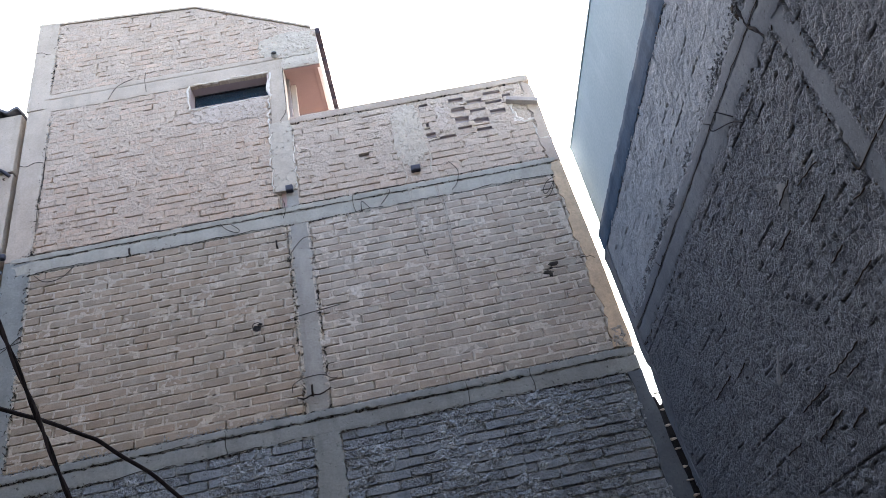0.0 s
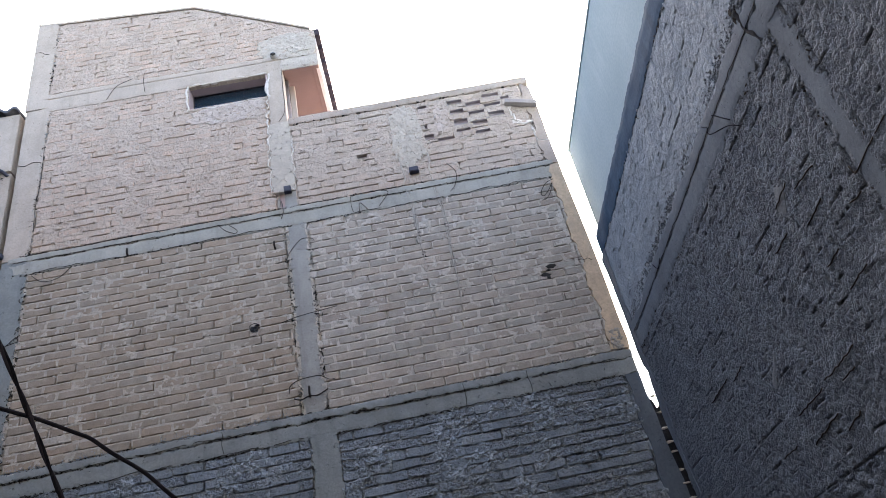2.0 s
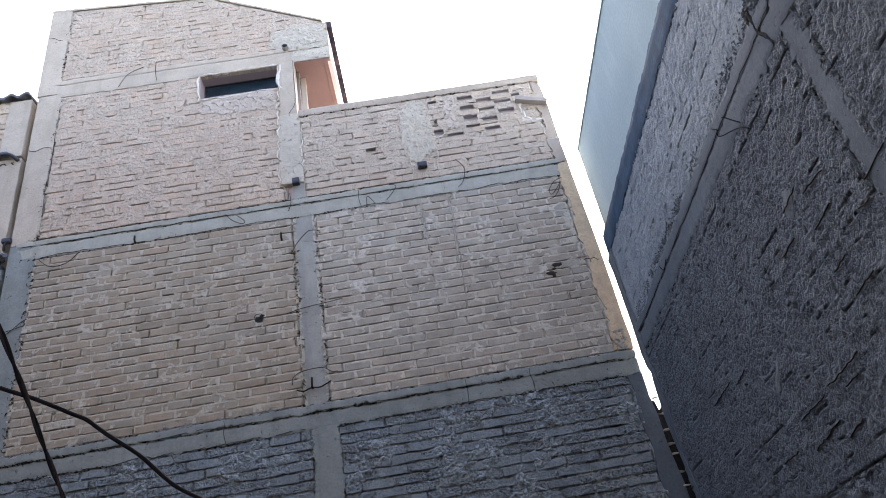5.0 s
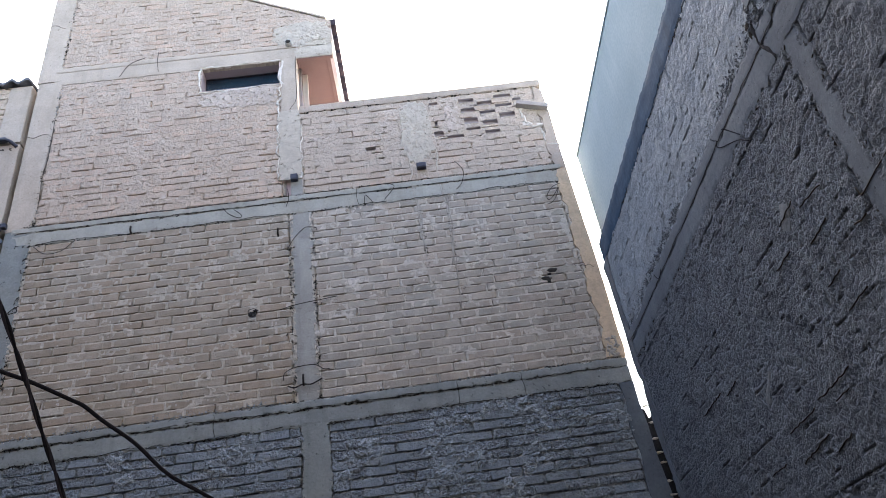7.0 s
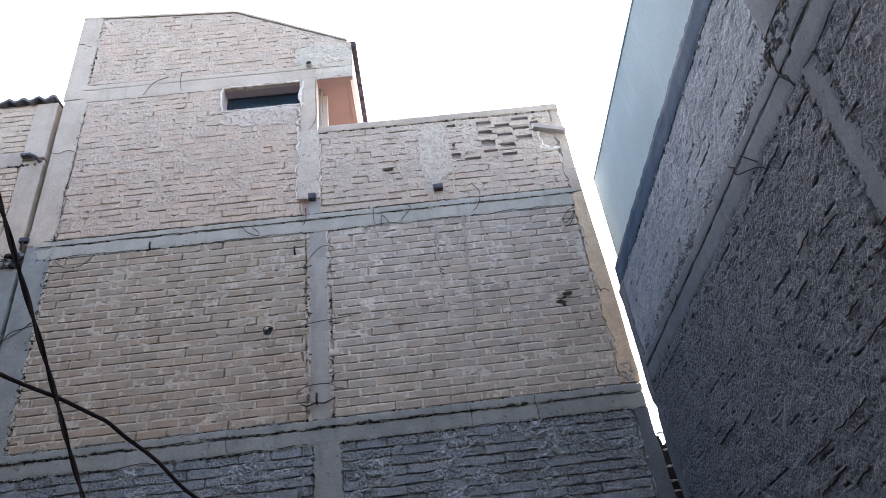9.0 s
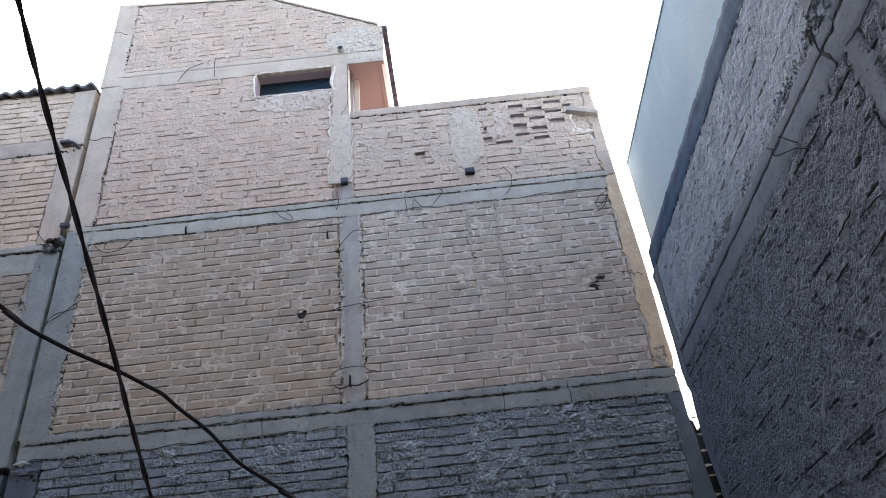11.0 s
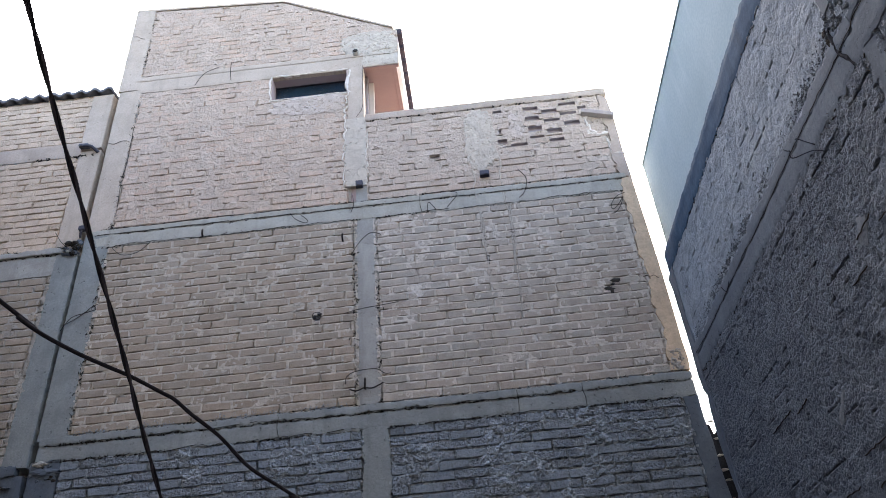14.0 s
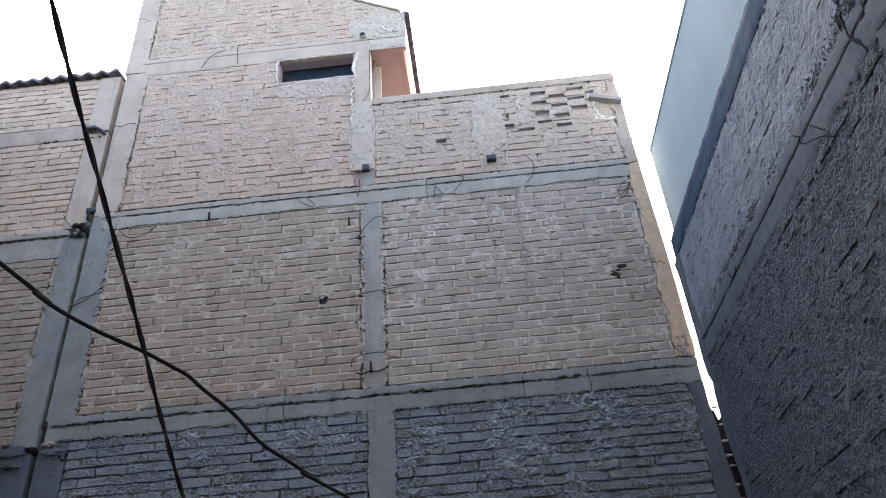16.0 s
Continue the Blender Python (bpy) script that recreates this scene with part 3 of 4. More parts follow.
# storey panels of brick between the frame members
HOLES_R = [(1.555, 1.60, 5.61, 5.65), (1.625, 1.69, 5.705, 5.745)]
HOLES_L = [(-1.655, -1.595, 5.625, 5.69)]
P_MID_R = courses(-0.940, 1.99, 4.59, 6.93, holes=HOLES_R, seed=101)
P_MID_L = courses(-4.168, -1.215, 4.59, 6.93, holes=HOLES_L, seed=102)
P_UP_L = courses(-4.18, -1.28, 7.21, 9.55, holes=[WINDOW], seed=103)
P_GABLE = courses(-4.22, -0.57, 9.88, 11.33, top=lambda u: float(roofline(u)) - 0.02, seed=104)
P_LOW_L = courses(-4.19, -1.16, 2.57, 4.32, seed=106, missing=0.02)
P_LOW_R = courses(-0.88, 2.02, 2.57, 4.32, seed=107, missing=0.02)
lower_left = bed("brick_wall", -4.19, -1.13, 2.5, 4.33, GREY_MORTAR, house, (2.57, 4.32), P_LOW_L, step=0.011, base=-0.008, wave=0.012, coarse=0.011, splats=0.36, splat_h=0.016, cracks=0.53, seed=21, label="brickwork smeared with rough grey mortar")
lower_right = bed("brick_wall", -0.90, 2.05, 2.5, 4.33, GREY_MORTAR, house, (2.57, 4.32), P_LOW_R, step=0.011, base=-0.008, wave=0.012, coarse=0.011, splats=0.38, splat_h=0.016, cracks=0.53, seed=22, label="brickwork smeared with rough grey mortar")
mid_left = bed("brick_wall", -4.20, -1.17, 4.57, 6.95, WARM_MORTAR, house, (4.59, 6.93), P_MID_L, step=0.009, base=-0.0015, wave=0.006, splats=0.04, rise=0.22, splat_h=0.006, cracks=0.57, holes=HOLES_L, seed=23)
mid_right = bed("brick_wall", -0.98, 2.03, 4.57, 6.95, MORTAR, house, (4.59, 6.93), P_MID_R, step=0.009, base=-0.0015, wave=0.006, splats=0.04, rise=0.22, splat_h=0.006, cracks=0.58, holes=HOLES_R, seed=24)
upper_left = bed("brick_wall", -4.20, -1.26, 7.18, 9.57, FLUSH_MORTAR, house, (7.21, 9.55), P_UP_L, step=0.010, splats=0.42, splat_h=0.004, cracks=0.38, low=0.26, holes=[WINDOW], seed=25, base=0.0005)
gable = bed("brick_wall", -4.24, -0.545, 9.85, 11.40, FLUSH_MORTAR, house, (9.88, 11.33), P_GABLE, step=0.010, splats=0.42, splat_h=0.004, cracks=0.32, low=0.1, top=lambda u: roofline(u) - 0.02, seed=26, base=0.0005)
LATTICE_GAPS = [(1.02, 1.212, 8.39, 8.458), (1.254, 1.445, 8.306, 8.381), (1.486, 1.702, 8.408, 8.469), (1.716, 1.823, 8.333, 8.376), (1.027, 1.205, 8.219, 8.288), (1.262, 1.463, 8.165, 8.212), (1.477, 1.691, 8.252, 8.295), (1.042, 1.218, 8.019, 8.115), (1.504, 1.704, 8.068, 8.144), (1.274, 1.461, 7.967, 8.041), (1.052, 1.227, 7.899, 7.952), (1.279, 1.464, 7.818, 7.871), (0.635, 0.743, 8.409, 8.455), (0.665, 0.7, 8.059, 8.113), (0.638, 0.754, 7.866, 7.949), (0.795, 0.992, 7.805, 7.857)]
SMALL_HOLES = [(-0.24, -0.115, 7.765, 7.825)]
P_PAR = courses(-1.02, 2.0, 7.21, 8.52, holes=LATTICE_GAPS + SMALL_HOLES, seed=105)
parapet = bed("brick_wall", -1.04, 2.02, 7.18, 8.54, ASHEN_MORTAR, house, (7.21, 8.52), P_PAR, step=0.010, splats=0.44, rise=0.28, splat_h=0.005, cracks=0.43, low=0.2, holes=LATTICE_GAPS + SMALL_HOLES, seed=27, base=-0.0005)
for k, (a, b, c, d) in enumerate(LATTICE_GAPS):
    recess = block(bmesh.new(), a - 0.004, b + 0.004, 7.199, 7.244, c - 0.004, d + 0.004)
    bmesh.ops.delete(recess, geom=[f for f in recess.faces if f.normal.y < -0.9], context="FACES_ONLY")
    part("lattice_opening", recess, RECESS, house, "shadowed brick lattice opening")
for a, b, c, d in HOLES_R + HOLES_L:
    recess = block(bmesh.new(), a - 0.004, b + 0.004, 7.199, 7.226, c - 0.004, d + 0.004)
    bmesh.ops.delete(recess, geom=[f for f in recess.faces if f.normal.y < -0.9], context="FACES_ONLY")
    part("scaffold_hole", recess, SHADED_BRICK, house)
recess = block(bmesh.new(), -0.244, -0.111, 7.199, 7.26, 7.76, 7.83)
bmesh.ops.delete(recess, geom=[f for f in recess.faces if f.normal.y < -0.9], context="FACES_ONLY")
part("scaffold_hole", recess, WOOD, house)

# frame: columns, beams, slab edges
strip("concrete_column", "z", 0.0, 4.34, -4.50, -4.20, 0.006, SHADED_CONCRETE, house, rag=(0.004, 0.02), seed=31)
strip("concrete_column", "z", 4.56, 7.16, -4.495, -4.19, 0.006, COOL_SHADE_CONCRETE, house, rag=(0.003, 0.022), seed=32)
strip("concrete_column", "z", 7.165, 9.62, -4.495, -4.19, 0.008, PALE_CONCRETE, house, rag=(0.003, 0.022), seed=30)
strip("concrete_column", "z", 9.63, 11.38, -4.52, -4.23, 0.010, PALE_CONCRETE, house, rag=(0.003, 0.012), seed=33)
strip("concrete_column", "z", 0.0, 4.34, -1.15, -0.885, 0.012, COOL_SHADE_CONCRETE, house, rag=(0.03, 0.03), seed=34)
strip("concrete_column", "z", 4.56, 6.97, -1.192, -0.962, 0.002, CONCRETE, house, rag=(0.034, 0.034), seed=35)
strip("concrete_column", "z", 7.18, 7.48, -1.18, -1.03, 0.002, CONCRETE, house, rag=(0.006, 0.010), seed=36)
strip("plastered_column", "z", 7.45, 8.60, -1.315, -1.035, 0.014, PLASTER, house, rag=(0.016, 0.016), seed=37, label="column rough-coated with grey plaster")
strip("concrete_column", "z", 8.52, 9.60, -1.265, -1.055, 0.010, PALE_CONCRETE, house, rag=(0.010, 0.004), seed=38, back=-0.16)
strip("slab_edge", "u", -4.42, 2.08, 7.125, 7.20, 0.010, GREEN_GREY_CONCRETE, house, rag=(0.016, 0.010), seed=41)
strip("concrete_beam", "u", -4.40, 2.09, 6.935, 7.116, 0.006, GREEN_GREY_CONCRETE, house, rag=(0.014, 0.014), seed=42)
strip("slab_edge", "u", -4.46, 2.176, 4.503, 4.585, 0.012, COOL_SHADE_CONCRETE, house, rag=(0.026, 0.014), seed=43)
strip("concrete_beam", "u", -4.46, 2.172, 4.325, 4.492, 0.006, COOL_SHADE_CONCRETE, house, rag=(0.022, 0.02), seed=44)
strip("concrete_beam", "u", -4.30, -1.05, 9.56, 9.80, 0.006, PALE_CONCRETE, house, rag=(0.010, 0.003), seed=45)
strip("slab_edge", "u", -4.30, -1.05, 9.795, 9.875, 0.012, PALE_CONCRETE, house, rag=(0.003, 0.012), seed=46)
strip("parapet_coping", "u", -1.04, 2.125, 8.535, 8.650, 0.014, COPING, house, rag=(0.014, 0.006), seed=47, back=-0.25)
patch("plaster_patch", -0.93, 10.03, 0.40, 0.26, 0.012, PLASTER, house, 48, "grey-green plaster patch over brick", (-9.0, -0.548, 9.80, 10.34))
patch("plaster_patch", 0.42, 8.00, 0.205, 0.52, 0.012, PLASTER, house, 49, "greenish grey plaster patch over brick")
patch("plaster_patch", -1.80, 8.945, 0.51, 0.165, 0.009, LIME_PLASTER, house, 54, "whitish rough plaster below the window")
patch("plaster_patch", -0.78, 10.06, 0.20, 0.17, 0.020, PLASTER, house, 53, "", (-9.0, -0.56, 9.84, 10.24))
patch("plaster_patch", 0.904, 8.144, 0.10, 0.22, 0.010, LIME_PLASTER, house, 57, "pinkish rough plaster between brick lattice openings")
for k, (path, width) in enumerate((([(0.262, 7.70), (0.270, 7.42), (0.272, 7.20)], 0.026), ([(0.618, 7.69), (0.612, 7.40), (0.610, 7.20)], 0.026))):
    smear("mortar_drip", path, width, 0.006, PLASTER, house, 700 + k, label="thin pale run of plaster")
for k, path in enumerate(([(0.272, 7.19), (0.285, 6.95), (0.303, 6.80), (0.302, 6.36), (0.312, 6.05)], [(0.605, 7.19), (0.625, 6.95), (0.650, 6.80), (0.625, 6.16), (0.620, 5.80), (0.602, 5.45)])):
    for n, off in enumerate((-0.020, 0.0, 0.022)):
        pts = [(u + off * (1.0 - 0.12 * q), z) for q, (u, z) in enumerate(path)]
        smear("mortar_drip", pts[:len(pts) - (n != 1)], 0.020, 0.005, SMEAR, house, 710 + 5 * k + n, label="ragged run of mortar down the brickwork")
    crumbs("open_hollow", "z", 5.95 if k == 0 else 5.45, 6.92, 0.318 if k == 0 else 0.640, 0.016, HOLLOW_SHADE, house, 730 + k, size=(0.005, 0.018), h=0.009, per_metre=46, slim=(0.16, 0.34))
ragged = [(2.005 + 0.02 * math.sin(9 * z) + 0.012 * math.sin(31 * z) + 0.008 * math.sin(83 * z), z) for z in np.linspace(8.53, 4.33, 90)]
prism("corner_pier", [p for p in ragged if 4.60 < p[1] < 7.12] + [(2.176, 4.60)] + [p for p in edge_right if 4.6 < p[1] < 7.12] + [(2.147, 7.13)], "y", 7.188, 7.245, BEIGE_GLOW_PLASTER, house, "beige plastered corner pier with ragged edge")
prism("corner_pier", [p for p in ragged if p[1] > 7.12] + [(2.147, 7.132)] + [p for p in edge_right if 7.14 < p[1] < 8.6], "y", 7.190, 7.245, COPING, house, "weathered plastered end of the parapet")
prism("corner_pier", [(2.03 + 0.015 * math.sin(11 * z), z) for z in np.linspace(4.32, 2.2, 50)] + [(2.03, 0.0)] + [p for p in edge_right if p[1] < 4.33] + [(2.174, 4.322)], "y", 7.19, 7.245, SHADED_CONCRETE, house)

# gable coping, roof and the covered terrace beside it
prism("roof_slab", [(-4.52, 11.385), (-2.244, 11.222), (-0.60, 10.335), (-0.60, 10.375), (-2.23, 11.262), (-4.52, 11.425)], "y", 7.188, 12.5, PALE_CONCRETE, house)
prism("gable_core", [(-4.46, 9.62), (-1.09, 9.62), (-1.09, 9.81), (-0.605, 9.81), (-0.605, 10.24), (-2.244, 11.19), (-4.46, 11.35)], "y", 7.235, 7.36, PALE_CONCRETE, house)
strip("lintel", "u", -1.07, -0.55, 9.585, 9.81, 0.005, PLASTER, house, rag=(0.004, 0.004), seed=52, back=-0.06)
box("tower_side_wall", -1.24, -1.09, 7.24, 12.4, 7.1, 9.75, SOFFIT, house)
ceiling_panel = block(bmesh.new(), -1.09, -0.60, 7.262, 12.4, 9.73, 9.80)
part("terrace_ceiling", ceiling_panel, RED_PAINT, house, "terracotta painted terrace ceiling")
for dims in ((-1.09, -1.05, 7.27, 12.4), (-0.66, -0.602, 7.27, 12.4), (-1.05, -0.66, 7.27, 7.34)):
    box("ceiling_moulding", *dims, 9.708, 9.732, RED_PAINT, house, bevel=0.004)
box("fascia", -0.60, -0.545, 7.24, 12.4, 9.70, 10.19, PINK_WHITE, house, "pinkish white fascia board")
for k in range(20):
    y = 7.21 + 0.26 * k
    box("roof_tile", -0.62, -0.475, y, y + 0.20, 10.20, 10.33, ROOF_TILE, house, bevel=0.012)
box("door_frame", -1.075, -1.03, 7.52, 7.58, 9.66, 9.72, WOOD, house, "brown wooden door frame", 0.006)
box("door_frame", -1.075, -1.035, 7.50, 7.56, 7.14, 9.70, WOOD, house, "brown wooden door frame", 0.006)
box("door_leaf", -1.03, -0.955, 7.545, 7.60, 7.16, 9.62, CREAM_PAINT, house, "cream painted door standing ajar", 0.006)
box("ceiling_moulding", -1.07, -0.56, 7.206, 7.262, 9.57, 9.583, RED_PAINT, house, bevel=0.003)
box("terrace_floor", -1.1, 2.06, 7.42, 13.0, 7.06, 7.14, CONCRETE, house)

# tower body round the window
a, b, c, d = WINDOW
box("tower_core", -4.46, a - 0.012, 7.235, 7.428, 7.1, 9.62, MORTAR, house)
box("tower_core", b + 0.012, -1.245, 7.235, 7.428, 7.1, 9.62, MORTAR, house)
box("tower_core", a - 0.012, b + 0.012, 7.235, 7.428, 7.1, c - 0.012, MORTAR, house)
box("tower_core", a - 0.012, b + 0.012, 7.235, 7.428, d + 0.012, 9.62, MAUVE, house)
room = block(bmesh.new(), -4.4, -1.24, 7.43, 11.5, 7.15, 9.7)
bmesh.ops.delete(room, geom=[f for f in room.faces if f.normal.y < -0.9], context="FACES_ONLY")
part("room_shell", room, ROOM, house)
prism("tower_outer_wall", [(-4.47, 7.1), (-4.42, 7.1), (-4.42, 11.2), (-4.47, 11.3)], "y", 7.36, 12.4, CONCRETE, house)
box("blind", a, b, 7.421, 7.427, c, d, BLUE_SHEET, house, "blue backing added behind the window pane to colour it")
window = box("window", a, b, 7.398, 7.404, c, d, GLASS, house, "dark bluish window pane in a small opening")
for dims in ((a, b, d - 0.012, d), (a, b, c, c + 0.012), (a, a + 0.012, c, d), (b - 0.012, b, c, d)):
    box("window_frame", dims[0], dims[1], 7.390, 7.415, dims[2], dims[3], IRON, window, bevel=0.003)
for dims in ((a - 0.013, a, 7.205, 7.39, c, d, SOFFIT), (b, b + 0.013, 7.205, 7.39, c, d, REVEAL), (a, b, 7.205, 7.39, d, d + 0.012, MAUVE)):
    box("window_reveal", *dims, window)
box("window_sill", a - 0.01, b + 0.01, 7.19, 7.41, c - 0.02, c - 0.002, PALE_CONCRETE, window, bevel=0.004)
smear("filler_line", [(a - 0.02, c - 0.03), (a - 0.022, d + 0.01)], 0.028, 0.008, WHITE_FILLER, house, 1)
smear("filler_line", [(a - 0.02, d + 0.012), (b + 0.02, d + 0.012)], 0.024, 0.008, WHITE_FILLER, house, 2)
smear("filler_line", [(a - 0.02, c - 0.02), (b, c - 0.02)], 0.026, 0.008, WHITE_FILLER, house, 3)
smear("filler_line", [(b + 0.035, d), (b + 0.035, c - 0.02)], 0.06, 0.008, WHITE_FILLER, house, 4)
rnd = random.Random(12)
for path in ([(b + 0.02, c - 0.03), (-1.305, 8.75), (-1.32, 8.2), (-1.315, 7.75), (-1.335, 7.6), (-1.32, 7.46), (-1.24, 7.455)], [(-1.035, 8.35), (-1.03, 7.9), (-1.02, 7.55), (-1.06, 7.46)]):
    pts, run = [], 0
    for p, q in zip(path, path[1:]):
        count = max(1, round(math.hypot(q[0] - p[0], q[1] - p[1]) / 0.035))
        for k in range(count):
            pts.append((p[0] + (q[0] - p[0]) * k / count + rnd.uniform(-0.016, 0.016), p[1] + (q[1] - p[1]) * k / count + rnd.uniform(-0.006, 0.006)))
            if len(pts) > 4 and rnd.random() < 0.10:
                run += 1
                smear("filler_line", pts, 0.022, 0.014, WHITE_FILLER, house, 750 + run, step=0.012)
                pts = []
    if len(pts) > 2:
        smear("filler_line", pts + [path[-1]], 0.022, 0.014, WHITE_FILLER, house, 770 + run, step=0.012)
rnd = random.Random(19)
for path, count, width in (([(1.778, 8.197), (1.794, 8.041), (1.80, 7.90), (1.882, 7.853), (1.97, 7.853)], 16, 0.034), ([(1.979, 7.773), (1.984, 7.675), (1.999, 7.537), (2.115, 7.512)], 9, 0.020)):
    for k in range(count):
        f = (k + rnd.uniform(0.1, 0.9)) / count * (len(path) - 1)
        n = min(int(f), len(path) - 2)
        u, z = (path[n][a] + (path[n + 1][a] - path[n][a]) * (f - n) + rnd.uniform(-0.018, 0.018) for a in (0, 1))
        du, dz = path[n + 1][0] - path[n][0], path[n + 1][1] - path[n][1]
        g = 0.045 / math.hypot(du, dz) * rnd.uniform(0.5, 1.2)
        smear("filler_line", [(u - g * du, z - g * dz), (u, z + rnd.uniform(-0.01, 0.01)), (u + g * du, z + g * dz)], width * rnd.uniform(0.6, 1.3), 0.009, WHITE_FILLER, house, 800 + k)

for pts in ([(1.08, 4.58), (1.075, 4.50), (1.09, 4.42), (1.085, 4.33)], [(1.965, 5.725), (2.0, 5.735), (2.04, 5.72), (2.08, 5.73), (2.12, 5.69)],
            [(-4.50, 10.80), (-4.42, 10.79), (-4.36, 10.74), (-4.30, 10.72)], [(-4.49, 8.66), (-4.40, 8.63), (-4.30, 8.67), (-4.20, 8.65)],
            [(-0.40, 7.19), (-0.405, 7.05), (-0.39, 6.95)], [(0.42, 4.57), (0.425, 4.45), (0.415, 4.34)], [(-2.0, 4.55), (-2.01, 4.44), (-1.99, 4.34)],
            [(-1.06, 9.60), (-1.065, 9.2), (-1.07, 8.8), (-1.16, 8.62)], [(-4.17, 7.55), (-4.19, 7.9), (-4.17, 8.3), (-4.18, 8.9)]):
    rod("crack", [(u, FACE_Y - 0.0125, z) for u, z in pts], 0.0032, HOLLOW_SHADE, house, smooth=4, sides=5)

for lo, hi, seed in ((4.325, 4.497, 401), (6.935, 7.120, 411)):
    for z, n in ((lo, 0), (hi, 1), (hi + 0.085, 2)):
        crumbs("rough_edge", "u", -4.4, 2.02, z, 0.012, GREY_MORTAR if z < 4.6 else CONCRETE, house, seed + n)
        crumbs("open_hollow", "u", -4.4, 2.02, z, 0.008, HOLLOW_SHADE, house, seed + 5 + n, size=(0.006, 0.02), h=0.012, per_metre=70 if z < 5 else 34, slim=(0.10, 0.24))
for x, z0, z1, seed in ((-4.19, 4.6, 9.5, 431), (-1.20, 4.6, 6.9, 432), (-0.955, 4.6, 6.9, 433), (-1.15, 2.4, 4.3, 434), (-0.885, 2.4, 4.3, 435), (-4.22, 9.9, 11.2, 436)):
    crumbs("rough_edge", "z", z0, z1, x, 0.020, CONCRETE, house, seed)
    crumbs("open_hollow", "z", z0, z1, x, 0.020, HOLLOW_SHADE, house, seed + 10, size=(0.008, 0.026), h=0.010, per_metre=44, slim=(0.12, 0.30))
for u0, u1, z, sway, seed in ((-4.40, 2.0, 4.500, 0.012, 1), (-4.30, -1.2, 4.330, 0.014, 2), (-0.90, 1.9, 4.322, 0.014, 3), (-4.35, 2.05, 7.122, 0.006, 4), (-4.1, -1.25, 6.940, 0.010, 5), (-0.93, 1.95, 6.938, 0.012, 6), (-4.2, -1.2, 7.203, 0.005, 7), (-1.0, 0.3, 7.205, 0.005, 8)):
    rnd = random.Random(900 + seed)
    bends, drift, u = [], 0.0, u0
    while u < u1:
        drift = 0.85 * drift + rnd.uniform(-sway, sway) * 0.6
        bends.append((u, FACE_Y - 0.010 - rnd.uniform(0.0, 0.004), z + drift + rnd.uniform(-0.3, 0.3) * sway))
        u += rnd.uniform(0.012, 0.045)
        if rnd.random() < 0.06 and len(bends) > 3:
            rod("open_joint", bends, 0.0036, HOLLOW_SHADE, house, smooth=1, sides=5)
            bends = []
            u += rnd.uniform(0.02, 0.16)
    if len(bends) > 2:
        rod("open_joint", bends, 0.0036, HOLLOW_SHADE, house, smooth=1, sides=5)
crumbs("rough_edge", "u", -4.2, -1.3, 4.60, 0.022, GREY_MORTAR, house, 455, per_metre=200, size=(0.005, 0.014))
crumbs("open_hollow", "u", -1.0, 2.0, 8.535, 0.003, HOLLOW_SHADE, house, 450, size=(0.01, 0.03), h=0.015, per_metre=16, slim=(0.10, 0.24))


def lump(name, at, size, mat, parent, seed):
    """A broken lump of mortar or concrete stuck to a wall."""
    bm = bmesh.new()
    bmesh.ops.create_icosphere(bm, subdivisions=3, radius=1.0)
    rnd = random.Random(seed)
    shift = Vector((rnd.uniform(0, 50), rnd.uniform(0, 50), rnd.uniform(0, 50)))
    for v in bm.verts:
        v.co *= 1.0 + 0.55 * noise.noise(v.co * 1.6 + shift) + 0.25 * noise.noise(v.co * 4.5 + shift)
        v.co = Vector((v.co.x * size[0], v.co.y * size[1], v.co.z * size[2])) + Vector(at)
    return part(name, bm, mat, parent)


patch("crumbled_plaster", 2.085, 4.715, 0.085, 0.125, 0.016, SMEAR, house, 58, "brown crumbled plaster low on the corner pier", (1.95, 2.172, 4.60, 4.9), rough=1.2)
crumbs("rough_edge", "z", 4.60, 4.84, 2.095, 0.022, SMEAR, house, 470, per_metre=320, size=(0.006, 0.018), h=0.010)
crumbs("open_hollow", "z", 4.60, 4.84, 2.095, 0.020, SHADED_BRICK, house, 471, per_metre=150, size=(0.005, 0.016), h=0.012, slim=(0.2, 0.5))
rnd = random.Random(77)
lump("broken_concrete", (-4.34, 7.196, 4.225), (0.12, 0.022, 0.050), SHADED_CONCRETE, house, 300)
lump("broken_concrete", (-4.40, 7.192, 4.315), (0.06, 0.022, 0.030), CONCRETE, house, 301)
for k in range(18):
    lump("broken_concrete", (-4.47 + 0.020 * k * rnd.uniform(0.5, 1.1), 7.196, 4.20 + rnd.uniform(-0.07, 0.14)), (rnd.uniform(0.012, 0.035), 0.012, rnd.uniform(0.006, 0.016)), HOLLOW_SHADE if k % 2 else SHADED_CONCRETE, house, 320 + k)
for k in range(26):
    lump("broken_concrete", (-4.62 + rnd.uniform(-0.10, 0.08), 7.18 + rnd.uniform(-0.02, 0.02), 6.97 + rnd.uniform(-0.09, 0.09)), (rnd.uniform(0.02, 0.05), 0.03, rnd.uniform(0.010, 0.03)), HOLLOW_SHADE if k % 2 == 0 else SHADED_CONCRETE, house, 340 + k)
for k in range(9):
    z = 2.9 + 0.14 * k
    lump("mortar_bit", (2.225 + rnd.uniform(-0.012, 0.012), 7.19 + rnd.uniform(-0.03, 0.03), z + rnd.uniform(-0.04, 0.04)), (0.034, 0.02, rnd.uniform(0.006, 0.012)), MORTAR, house, 360 + k)
